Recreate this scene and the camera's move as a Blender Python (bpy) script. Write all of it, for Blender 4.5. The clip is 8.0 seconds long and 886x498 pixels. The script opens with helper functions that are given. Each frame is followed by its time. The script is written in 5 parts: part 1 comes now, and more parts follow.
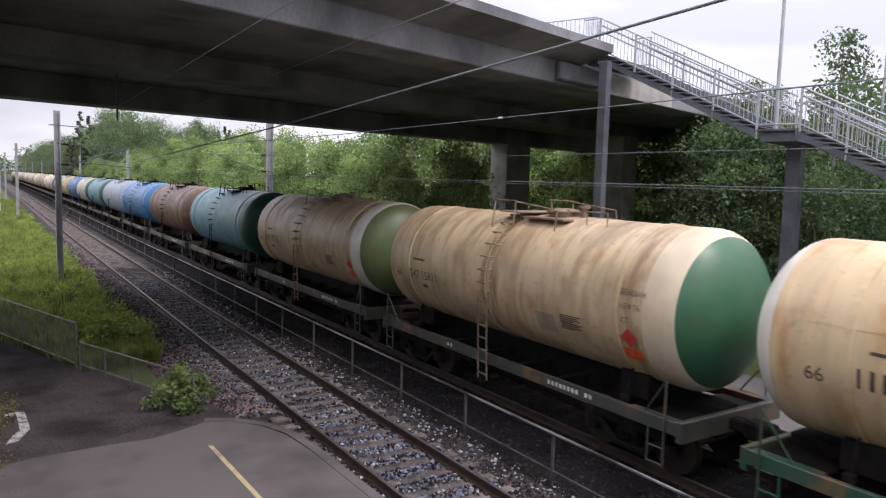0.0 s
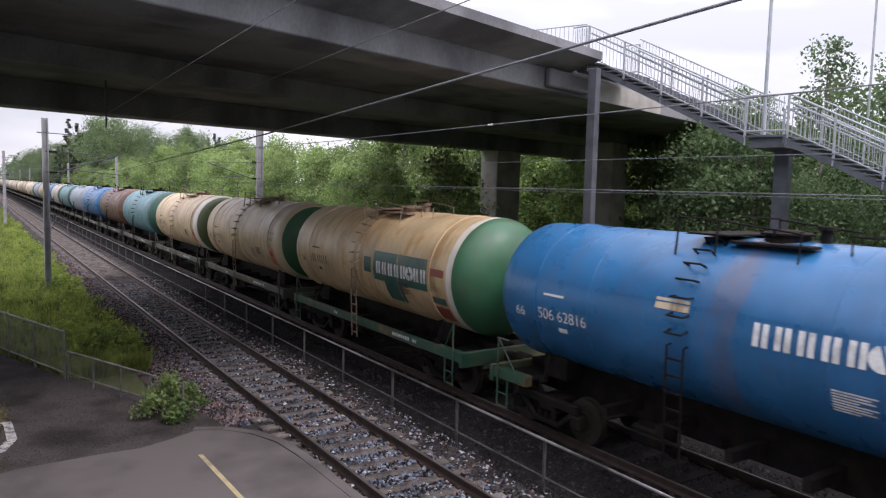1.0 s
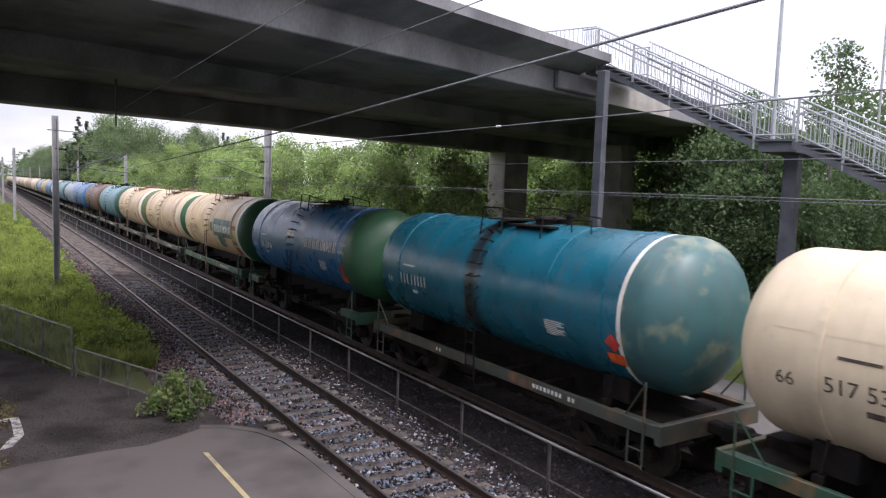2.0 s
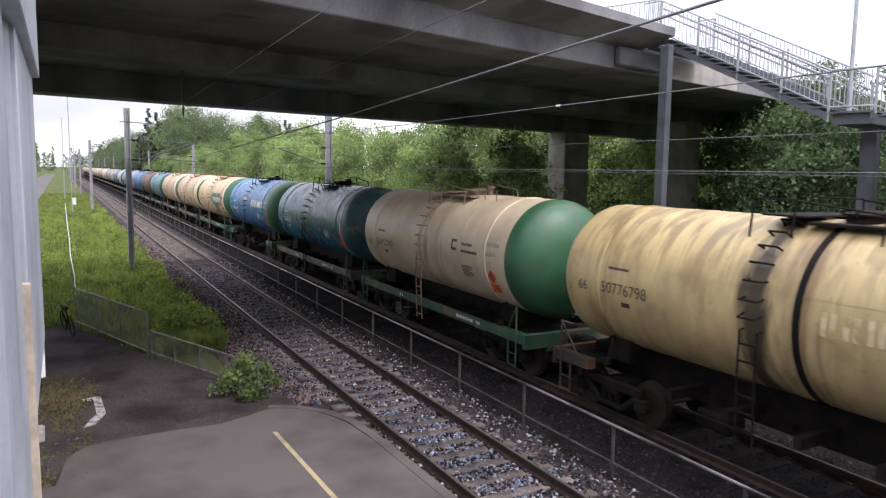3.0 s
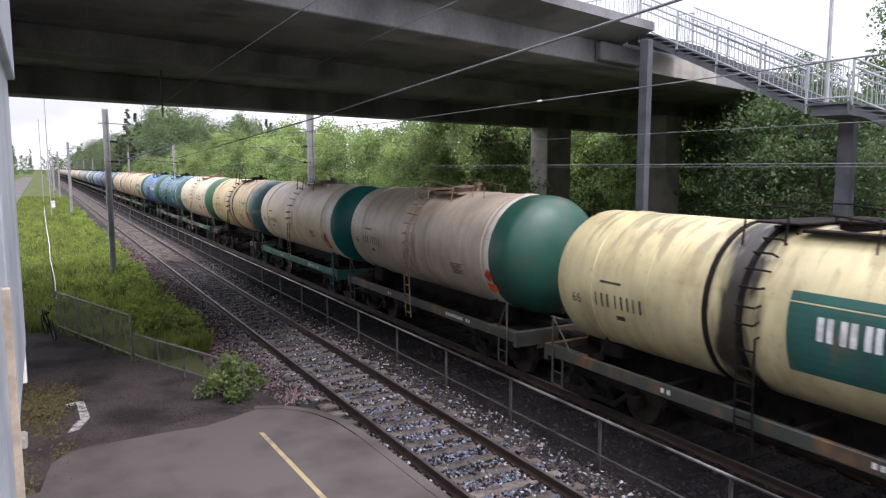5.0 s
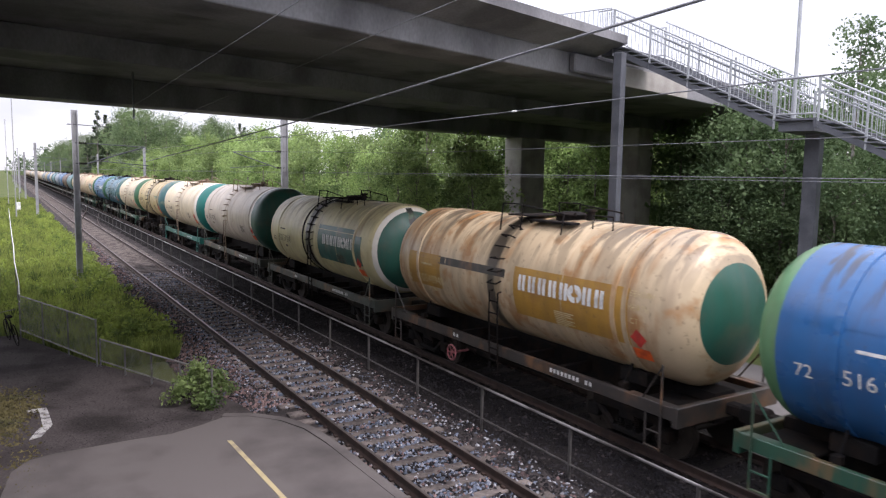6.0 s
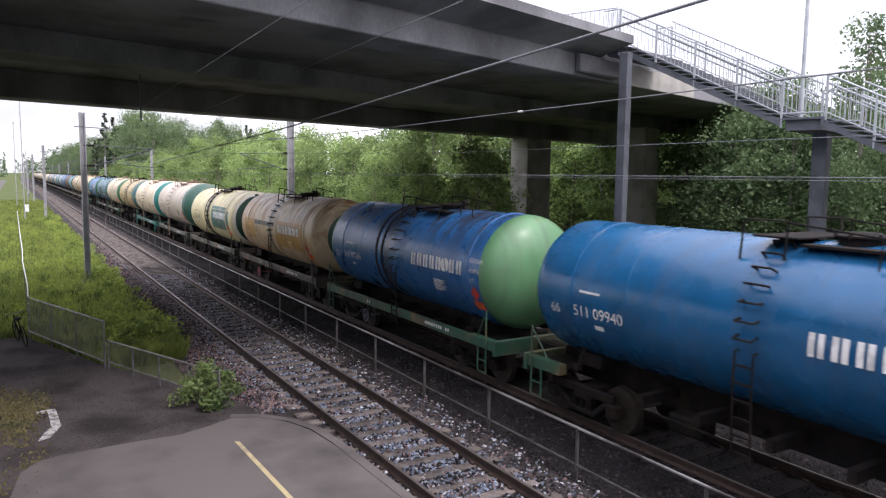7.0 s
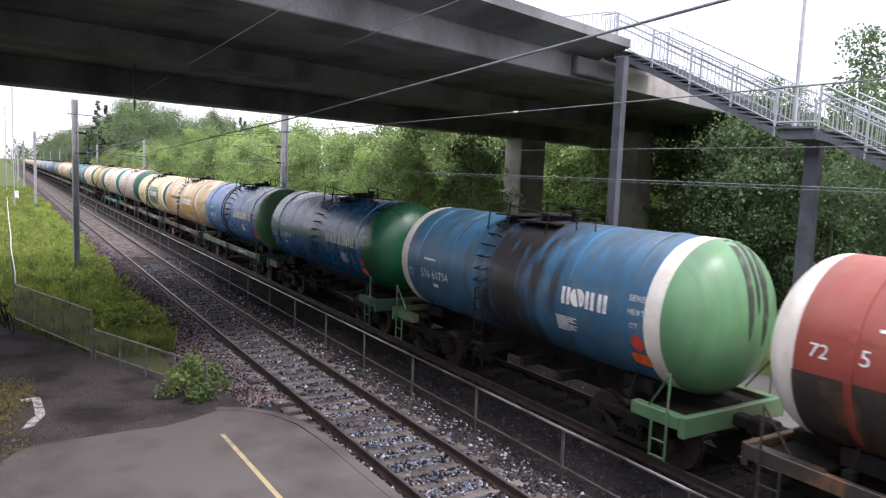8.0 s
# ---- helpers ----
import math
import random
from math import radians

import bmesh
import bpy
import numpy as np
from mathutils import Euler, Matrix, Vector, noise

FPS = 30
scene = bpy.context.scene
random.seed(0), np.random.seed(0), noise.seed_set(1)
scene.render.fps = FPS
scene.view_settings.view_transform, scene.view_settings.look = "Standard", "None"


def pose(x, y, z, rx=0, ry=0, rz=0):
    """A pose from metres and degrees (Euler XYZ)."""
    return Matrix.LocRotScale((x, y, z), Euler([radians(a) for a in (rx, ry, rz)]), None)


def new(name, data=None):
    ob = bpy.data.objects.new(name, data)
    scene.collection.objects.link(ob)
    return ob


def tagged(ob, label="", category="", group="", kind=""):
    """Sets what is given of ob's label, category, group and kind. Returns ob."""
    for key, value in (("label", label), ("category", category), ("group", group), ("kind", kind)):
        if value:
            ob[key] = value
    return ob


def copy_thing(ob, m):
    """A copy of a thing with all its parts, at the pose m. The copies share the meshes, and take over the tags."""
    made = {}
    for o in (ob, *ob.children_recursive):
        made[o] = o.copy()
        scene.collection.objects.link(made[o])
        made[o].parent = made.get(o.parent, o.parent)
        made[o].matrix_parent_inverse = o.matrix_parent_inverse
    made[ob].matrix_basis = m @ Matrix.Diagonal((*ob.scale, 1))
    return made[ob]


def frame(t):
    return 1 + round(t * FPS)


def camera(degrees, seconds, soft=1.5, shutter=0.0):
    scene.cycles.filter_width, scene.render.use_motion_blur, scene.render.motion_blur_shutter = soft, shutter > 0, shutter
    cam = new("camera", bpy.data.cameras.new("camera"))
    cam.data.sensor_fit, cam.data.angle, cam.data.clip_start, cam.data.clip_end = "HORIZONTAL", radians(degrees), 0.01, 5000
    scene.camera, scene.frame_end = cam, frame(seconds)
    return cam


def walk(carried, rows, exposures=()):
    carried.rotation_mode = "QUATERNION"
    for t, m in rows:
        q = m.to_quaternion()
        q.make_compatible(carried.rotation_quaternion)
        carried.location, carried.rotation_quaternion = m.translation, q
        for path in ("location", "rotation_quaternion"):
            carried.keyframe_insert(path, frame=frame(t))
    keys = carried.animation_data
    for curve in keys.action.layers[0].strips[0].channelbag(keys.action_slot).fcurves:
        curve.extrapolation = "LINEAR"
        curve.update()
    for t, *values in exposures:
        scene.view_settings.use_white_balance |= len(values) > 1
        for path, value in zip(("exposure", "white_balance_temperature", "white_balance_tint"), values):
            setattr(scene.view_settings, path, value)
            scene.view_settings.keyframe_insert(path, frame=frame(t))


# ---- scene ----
EYE = 5.27
cam = camera(64.2, 8.0, soft=1.25, shutter=0.08)
PATH = [
    (0.0, pose(0, 0, EYE, 84.54, -1.59, -32.85)),
    (0.5, pose(0, 0, EYE, 84.93, -2.00, -33.61)),
    (1.0, pose(0, 0, EYE, 85.10, -1.44, -33.62)),
    (1.2, pose(0, 0, EYE, 85.21, -1.75, -33.92)),
    (2.3, pose(0, 0, EYE, 85.16, -2.04, -31.97)),
    (2.5, pose(0, 0, EYE, 85.07, -1.52, -30.54)),
    (3.0, pose(0, 0, EYE, 83.64, -0.78, -28.25)),
    (3.5, pose(0, 0, EYE, 83.43, 0.90, -28.84)),
    (4.0, pose(0, 0, EYE, 83.27, 1.19, -29.30)),
    (4.2, pose(0, 0, EYE, 83.08, 1.43, -29.10)),
    (5.3, pose(0, 0, EYE, 83.59, -0.72, -30.21)),
    (5.5, pose(0, 0, EYE, 83.67, -0.96, -30.93)),
    (6.0, pose(0, 0, EYE, 84.06, -0.92, -31.69)),
    (6.5, pose(0, 0, EYE, 84.24, -0.17, -31.78)),
    (7.0, pose(0, 0, EYE, 84.11, -0.68, -31.20)),
    (7.5, pose(0, 0, EYE, 84.08, -1.87, -31.08)),
    (8.0, pose(0, 0, EYE, 83.99, -2.35, -31.72)),
]
walk(cam, PATH, exposures=[(0.0, -0.27, 6330, 20), (1.1, -0.25, 6330, 20), (2.4, -0.03, 6330, 20), (6.5, 0.04, 6330, 20), (8.0, 0.2, 6330, 20)])

# ---- light: bright overcast sky with a weak wide sun behind thin cloud ----
SUN_ELEVATION, SUN_AZIMUTH = 52, 160
world = bpy.data.worlds.new("sky")
scene.world = world
world.use_nodes = True
wn, wl = world.node_tree.nodes, world.node_tree.links
background = wn["Background"]
sky = wn.new("ShaderNodeTexSky")
sky.sky_type, sky.sun_disc = "NISHITA", False
sky.sun_elevation, sky.sun_rotation = radians(SUN_ELEVATION), radians(SUN_AZIMUTH)
sky_gain = wn.new("ShaderNodeVectorMath")
sky_gain.operation = "SCALE"
sky_gain.inputs["Scale"].default_value = 0.10
wl.new(sky.outputs[0], sky_gain.inputs[0])
wcoord, wmap, wnoise, wramp = (wn.new("ShaderNode" + k) for k in ("TexCoord", "Mapping", "TexNoise", "ValToRGB"))
wmap.inputs["Scale"].default_value = (1, 1, 3.2)
wnoise.inputs["Scale"].default_value, wnoise.inputs["Detail"].default_value = 2.6, 6
wramp.color_ramp.elements[0].position, wramp.color_ramp.elements[0].color = 0.36, (0.72, 0.745, 0.785, 1)
wramp.color_ramp.elements[1].position, wramp.color_ramp.elements[1].color = 0.58, (1.05, 1.06, 1.09, 1)
cover = wn.new("ShaderNodeMix")
cover.data_type = "RGBA"
cover.inputs[0].default_value = 0.88
wl.new(wcoord.outputs["Generated"], wmap.inputs[0])
wl.new(wmap.outputs[0], wnoise.inputs["Vector"])
wl.new(wnoise.outputs["Fac"], wramp.inputs[0])
wl.new(sky_gain.outputs[0], cover.inputs[6])
wl.new(wramp.outputs[0], cover.inputs[7])
wsep, wgrad, wmul = (wn.new("ShaderNode" + k) for k in ("SeparateXYZ", "MapRange", "VectorMath"))
wl.new(wcoord.outputs["Generated"], wsep.inputs[0])
wl.new(wsep.outputs[2], wgrad.inputs[0])
wgrad.inputs[3].default_value, wgrad.inputs[4].default_value = 0.64, 1.95
wmul.operation = "SCALE"
wl.new(cover.outputs[2], wmul.inputs[0])
wl.new(wgrad.outputs[0], wmul.inputs["Scale"])
wl.new(wmul.outputs[0], background.inputs[0])
background.inputs[1].default_value = 1.75
sun = new("sun", bpy.data.lights.new("sun", "SUN"))
sun.data.energy, sun.data.angle, sun.data.color = 2.5, radians(14), (1.0, 0.96, 0.9)
sun.matrix_world = pose(0, 0, 40, 90 - SUN_ELEVATION, 0, 180 - SUN_AZIMUTH)


# ---- materials ----
def material(name, base, rough=0.8, metal=0.0, other=None, scale=1.5, low=0.45, high=0.65, fine=40.0, grain=0.15, bump=0.2, depth=0.01, stretch=(1, 1, 1), rand=0.0, spec=0.5):
    """Two-scale variation: patches of a second colour, and fine grain with relief."""
    m = bpy.data.materials.new(name)
    m.use_nodes = True
    n, l = m.node_tree.nodes, m.node_tree.links
    b = n["Principled BSDF"]
    b.inputs["Metallic"].default_value, b.inputs["Specular IOR Level"].default_value = metal, spec
    other = other or tuple(c * 0.7 for c in base)
    tc, mp = n.new("ShaderNodeTexCoord"), n.new("ShaderNodeMapping")
    mp.inputs["Scale"].default_value = stretch
    l.new(tc.outputs["Object"], mp.inputs[0])
    big, small = n.new("ShaderNodeTexNoise"), n.new("ShaderNodeTexNoise")
    big.inputs["Scale"].default_value, big.inputs["Detail"].default_value = scale, 5
    small.inputs["Scale"].default_value, small.inputs["Detail"].default_value = fine, 3
    l.new(mp.outputs[0], big.inputs["Vector"])
    l.new(mp.outputs[0], small.inputs["Vector"])
    rng = n.new("ShaderNodeMapRange")
    rng.inputs[1].default_value, rng.inputs[2].default_value = low, high
    l.new(big.outputs["Fac"], rng.inputs[0])
    mix = n.new("ShaderNodeMix")
    mix.data_type = "RGBA"
    mix.inputs[6].default_value, mix.inputs[7].default_value = (*base, 1), (*other, 1)
    l.new(rng.outputs[0], mix.inputs[0])
    gr = n.new("ShaderNodeMapRange")
    gr.inputs[3].default_value, gr.inputs[4].default_value = 1 - grain * 2, 1 + grain * 2
    l.new(small.outputs["Fac"], gr.inputs[0])
    mul = n.new("ShaderNodeVectorMath")
    mul.operation = "SCALE"
    l.new(mix.outputs[2], mul.inputs[0])
    l.new(gr.outputs[0], mul.inputs["Scale"])
    out = mul.outputs[0]
    if rand:
        info, rr, mul2 = n.new("ShaderNodeObjectInfo"), n.new("ShaderNodeMapRange"), n.new("ShaderNodeVectorMath")
        rr.inputs[3].default_value, rr.inputs[4].default_value = 1 - rand, 1 + rand
        mul2.operation = "SCALE"
        l.new(info.outputs["Random"], rr.inputs[0])
        l.new(out, mul2.inputs[0])
        l.new(rr.outputs[0], mul2.inputs["Scale"])
        out = mul2.outputs[0]
    l.new(out, b.inputs["Base Color"])
    rg = n.new("ShaderNodeMapRange")
    rg.inputs[3].default_value, rg.inputs[4].default_value = max(0.02, rough - 0.1), min(1, rough + 0.1)
    l.new(big.outputs["Fac"], rg.inputs[0])
    l.new(rg.outputs[0], b.inputs["Roughness"])
    if bump:
        bp = n.new("ShaderNodeBump")
        bp.inputs["Strength"].default_value, bp.inputs["Distance"].default_value = bump, depth
        l.new(small.outputs["Fac"], bp.inputs["Height"])
        l.new(bp.outputs[0], b.inputs["Normal"])
    return m


def leafy(name, base, other, rand=0.2, through_light=0.45):
    """Leaf or blade: patches of two greens, partly translucent."""
    m = material(name, base, 0.6, other=other, scale=0.8, fine=6, grain=0.35, bump=0, rand=rand, spec=0.3)
    n, l = m.node_tree.nodes, m.node_tree.links
    b, out = n["Principled BSDF"], n["Material Output"]
    tr, mx = n.new("ShaderNodeBsdfTranslucent"), n.new("ShaderNodeMixShader")
    l.new(b.inputs["Base Color"].links[0].from_socket, tr.inputs[0])
    mx.inputs[0].default_value = through_light
    l.new(b.outputs[0], mx.inputs[1])
    l.new(tr.outputs[0], mx.inputs[2])
    l.new(mx.outputs[0], out.inputs[0])
    return m


def tank_paint(name, base, dirt=(0.09, 0.06, 0.04), amount=0.3, blotch=(0.25, 0.12, 0.05), rust=0.15, spill=None, rough=0.44, head=False, runs=(), drips=0.0):
    """Weathered enamel: run-down streaks, rust blotches, oil spilled from the hatch (place along the tank, half width, amount), rust runs (the same) and drips from the top."""
    m = bpy.data.materials.new(name)
    m.use_nodes = True
    n, l = m.node_tree.nodes, m.node_tree.links
    b = n["Principled BSDF"]
    tc = n.new("ShaderNodeTexCoord")

    def fac(stretch, scale, lo, hi, detail=6):
        mp, tx, mr = n.new("ShaderNodeMapping"), n.new("ShaderNodeTexNoise"), n.new("ShaderNodeMapRange")
        mp.inputs["Scale"].default_value = stretch
        tx.inputs["Scale"].default_value, tx.inputs["Detail"].default_value = scale, detail
        mr.inputs[1].default_value, mr.inputs[2].default_value = lo, hi
        l.new(tc.outputs["Object"], mp.inputs[0])
        l.new(mp.outputs[0], tx.inputs["Vector"])
        l.new(tx.outputs["Fac"], mr.inputs[0])
        return mr.outputs[0]

    def times(a, v):
        x = n.new("ShaderNodeMath")
        x.operation = "MULTIPLY"
        l.new(a, x.inputs[0])
        if isinstance(v, float):
            x.inputs[1].default_value = v
        else:
            l.new(v, x.inputs[1])
        return x.outputs[0]

    def over(below, col, f):
        x = n.new("ShaderNodeMix")
        x.data_type = "RGBA"
        if isinstance(below, tuple):
            x.inputs[6].default_value = (*below, 1)
        else:
            l.new(below, x.inputs[6])
        x.inputs[7].default_value = (*col, 1)
        l.new(f, x.inputs[0])
        return x.outputs[2]

    c = over(base, tuple(v * 0.72 for v in base), fac((1, 1, 1), 0.9, 0.4, 0.7))
    c = over(c, tuple(min(1, v * 1.25 + 0.02) for v in base), times(fac((0.6, 0.9, 0.6), 1.1, 0.55, 0.75), 0.4))
    c = over(c, dirt, times(fac((2.6, 0.3, 0.25) if head else (0.3, 1.6, 0.3), 1.5, 0.48, 0.74), float(amount)))
    c = over(c, blotch, times(fac((1, 1, 1), 1.3, 0.56, 0.66), float(min(1, rust * 2))))
    c = over(c, dirt, times(fac((1, 1, 1), 9.0, 0.62, 0.7), float(amount * (0.3 if head else 0.8))))
    # scraped and run-down rust, ragged at both scales
    c = over(c, blotch, times(times(fac((0.5, 3.2, 0.5), 1.0, 0.5, 0.62), fac((1, 1, 1), 0.7, 0.45, 0.6)), float(min(0.9, rust * 2.2))))

    def band(place, half):
        """1 on a ragged band round the tank, 0 away from it."""
        sep, sub, ab, mr = n.new("ShaderNodeSeparateXYZ"), n.new("ShaderNodeMath"), n.new("ShaderNodeMath"), n.new("ShaderNodeMapRange")
        l.new(tc.outputs["Object"], sep.inputs[0])
        sub.operation, ab.operation = "SUBTRACT", "ABSOLUTE"
        l.new(sep.outputs[1], sub.inputs[0])
        sub.inputs[1].default_value = place
        l.new(sub.outputs[0], ab.inputs[0])
        wob = n.new("ShaderNodeMath")
        wob.operation = "ADD"
        l.new(ab.outputs[0], wob.inputs[0])
        l.new(times(fac((0.5, 2, 0.5), 1.5, 0.3, 0.7), float(half)), wob.inputs[1])
        mr.inputs[1].default_value, mr.inputs[2].default_value = half * 1.25, half * 0.7
        l.new(wob.outputs[0], mr.inputs[0])
        return mr.outputs[0]

    for place, half, much in runs:
        c = over(c, tuple(v * 0.75 for v in blotch), times(times(band(place, half), fac((0.8, 4.5, 0.6), 1.3, 0.38, 0.58)), float(much)))
    if drips:
        sep, mr = n.new("ShaderNodeSeparateXYZ"), n.new("ShaderNodeMapRange")
        l.new(tc.outputs["Object"], sep.inputs[0])
        mr.inputs[1].default_value, mr.inputs[2].default_value = 3.1, 4.3
        l.new(sep.outputs[2], mr.inputs[0])
        c = over(c, (0.035, 0.026, 0.02), times(times(mr.outputs[0], fac((0.45, 2.6, 0.45), 1.6, 0.5, 0.56)), float(drips)))
    if spill:
        c = over(c, (0.022, 0.018, 0.016), times(band(spill[0], spill[1]), float(spill[2])))
    l.new(c, b.inputs["Base Color"])
    rr = n.new("ShaderNodeMapRange")
    rr.inputs[3].default_value, rr.inputs[4].default_value = rough - 0.12, rough + 0.12
    l.new(fac((1, 1, 1), 2.0, 0.3, 0.7), rr.inputs[0])
    l.new(rr.outputs[0], b.inputs["Roughness"])
    bp, tx = n.new("ShaderNodeBump"), n.new("ShaderNodeTexNoise")
    tx.inputs["Scale"].default_value = 1.7
    l.new(tc.outputs["Object"], tx.inputs["Vector"])
    bp.inputs["Strength"].default_value, bp.inputs["Distance"].default_value = 0.25, 0.03
    l.new(tx.outputs["Fac"], bp.inputs["Height"])
    l.new(bp.outputs[0], b.inputs["Normal"])
    return m


M_GROUND = material("earth_and_weeds", (0.085, 0.10, 0.035), 0.95, other=(0.05, 0.075, 0.02), scale=0.3, fine=8, grain=0.3, spec=0.12)
M_ASPHALT = material("worn_asphalt", (0.118, 0.105, 0.1), 0.9, other=(0.07, 0.062, 0.06), scale=0.5, fine=60, grain=0.18, bump=0.3, depth=0.006, spec=0.12)
M_YARD = material("old_dirty_asphalt", (0.062, 0.053, 0.052), 0.95, other=(0.026, 0.022, 0.021), scale=0.7, fine=25, grain=0.4, bump=0.5, depth=0.01, spec=0.12)
M_ROAD = material("pale_road", (0.13, 0.122, 0.118), 0.9, scale=0.4, fine=30, spec=0.12)
M_BALLAST = material("ballast_bed", (0.05, 0.043, 0.042), 0.95, other=(0.024, 0.021, 0.021), scale=1.1, fine=22, grain=0.5, bump=1.0, depth=0.04, spec=0.12)
# oily ballast, with the shade under the train put into its colour
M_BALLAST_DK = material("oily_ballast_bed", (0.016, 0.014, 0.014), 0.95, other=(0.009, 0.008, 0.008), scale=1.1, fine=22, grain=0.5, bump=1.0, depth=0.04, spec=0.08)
M_STONE = material("granite_ballast", (0.135, 0.155, 0.2), 0.9, other=(0.055, 0.065, 0.085), scale=0.9, fine=14, grain=0.5, bump=0.2, spec=0.12)
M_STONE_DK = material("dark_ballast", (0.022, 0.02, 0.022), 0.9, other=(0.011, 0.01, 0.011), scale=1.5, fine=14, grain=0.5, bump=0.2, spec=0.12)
M_STONE_LT = material("pale_ballast", (0.34, 0.34, 0.36), 0.9, other=(0.18, 0.18, 0.2), scale=1.5, fine=14, grain=0.4, bump=0.2, spec=0.12)
M_STONE_RED = material("reddish_ballast", (0.165, 0.112, 0.105), 0.9, other=(0.07, 0.05, 0.052), scale=1.2, fine=14, grain=0.5, bump=0.2, spec=0.12)
M_SLEEPER = material("weathered_sleeper", (0.135, 0.115, 0.105), 0.9, other=(0.06, 0.052, 0.05), scale=3, fine=30, grain=0.3, bump=0.4, rand=0.3, spec=0.12)
# much darker sleeper copy: under-train shade is in the colour
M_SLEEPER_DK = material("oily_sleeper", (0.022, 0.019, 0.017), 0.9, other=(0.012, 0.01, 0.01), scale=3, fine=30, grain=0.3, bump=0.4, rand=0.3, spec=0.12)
M_RAIL = material("rusty_rail", (0.05, 0.03, 0.023), 0.75, metal=0.3, other=(0.032, 0.021, 0.018), scale=4, fine=60)
M_RAILTOP = material("polished_rail_head", (0.13, 0.11, 0.1), 0.5, metal=0.6, scale=2, fine=50, grain=0.1, bump=0.05)
M_STEEL = material("galvanised_steel", (0.42, 0.44, 0.46), 0.5, metal=0.55, other=(0.33, 0.35, 0.37), scale=2, fine=40, grain=0.08, bump=0.05)
M_STEEL_DK = material("grey_painted_steel", (0.105, 0.112, 0.13), 0.6, metal=0.2, scale=2, fine=30, grain=0.1, bump=0.05)
M_FENCE = material("dull_fence_tube", (0.2, 0.195, 0.195), 0.5, metal=0.3, other=(0.11, 0.1, 0.095), scale=3, fine=30)
M_FENCE_DK = material("grimy_fence_post", (0.085, 0.08, 0.077), 0.6, metal=0.3, other=(0.04, 0.036, 0.034), scale=3, fine=30)
M_FENCE_TOP = material("worn_fence_rail", (0.26, 0.25, 0.245), 0.4, metal=0.5, other=(0.05, 0.045, 0.042), scale=0.8, low=0.42, high=0.6, fine=30)
M_CONCRETE = material("stained_concrete", (0.225, 0.224, 0.238), 0.9, other=(0.12, 0.119, 0.128), scale=0.45, fine=14, grain=0.14, bump=0.25, depth=0.01, stretch=(1, 1, 0.6))
M_CONCRETE_LT = material("pale_concrete", (0.42, 0.4, 0.37), 0.9, other=(0.3, 0.28, 0.26), scale=0.8, fine=20, grain=0.12)
M_MAST = material("grey_mast", (0.33, 0.335, 0.35), 0.6, metal=0.1, scale=1.5, fine=20, grain=0.08)
M_WIRE = material("weathered_wire", (0.2, 0.205, 0.22), 0.6, metal=0.3, scale=3, fine=10, bump=0)
M_YELLOW = material("worn_yellow_paint", (0.4, 0.33, 0.18), 0.85, other=(0.24, 0.2, 0.14), scale=3, low=0.5, high=0.7, fine=40)
M_WHITEPAINT = material("worn_white_paint", (0.42, 0.41, 0.4), 0.85, other=(0.15, 0.14, 0.14), scale=6, low=0.45, high=0.62, fine=40)
M_CLAD = material("grey_corrugated_sheet", (0.43, 0.47, 0.52), 0.5, metal=0.2, scale=1, fine=20, grain=0.06, bump=0.05)
M_BEIGE = material("beige_painted_post", (0.45, 0.38, 0.3), 0.7, scale=3, fine=20)
M_LEAF = leafy("birch_leaves", (0.26, 0.35, 0.125), (0.11, 0.175, 0.06), 0.36)
M_LEAF_FAR = leafy("far_leaves", (0.15, 0.205, 0.095), (0.075, 0.115, 0.06), 0.4)
M_LEAF_DK = leafy("alder_leaves", (0.15, 0.22, 0.10), (0.085, 0.14, 0.065))
M_NEEDLE = leafy("spruce_needles", (0.06, 0.09, 0.045), (0.035, 0.055, 0.03), 0.2, 0.2)
M_BARK = material("bark", (0.13, 0.11, 0.09), 0.95, other=(0.25, 0.24, 0.22), scale=4, fine=20, grain=0.3)
M_GRASS = leafy("tall_grass", (0.24, 0.29, 0.07), (0.07, 0.1, 0.03), 0.0)
M_WEED = leafy("broad_weeds", (0.27, 0.34, 0.07), (0.1, 0.15, 0.04), 0.0)
M_MOSS = material("dry_moss", (0.13, 0.11, 0.045), 0.95, other=(0.08, 0.075, 0.03), scale=2, fine=10, grain=0.3, bump=0)
M_BLACKSTEEL = material("grimy_black_steel", (0.009, 0.008, 0.008), 0.85, other=(0.02, 0.014, 0.011), scale=3, fine=25, grain=0.25, spec=0.15)
M_WHEEL = material("wheel_steel", (0.045, 0.036, 0.03), 0.55, metal=0.6, scale=4, fine=25)
M_RED = material("hazard_red", (0.55, 0.045, 0.03), 0.6, other=(0.35, 0.04, 0.03), scale=5, fine=20, bump=0)
M_ORANGE = material("hazard_orange", (0.8, 0.13, 0.02), 0.6, other=(0.5, 0.07, 0.02), scale=5, fine=20, bump=0)
M_MARK_W = material("white_marking", (0.72, 0.72, 0.7), 0.6, other=(0.5, 0.5, 0.48), scale=5, fine=30, bump=0)
M_MARK_K = material("dark_marking", (0.05, 0.035, 0.03), 0.6, other=(0.12, 0.09, 0.07), scale=6, fine=30, bump=0)
M_MARK_Y = material("cream_marking", (0.6, 0.5, 0.3), 0.6, other=(0.45, 0.33, 0.15), scale=5, fine=30, bump=0)

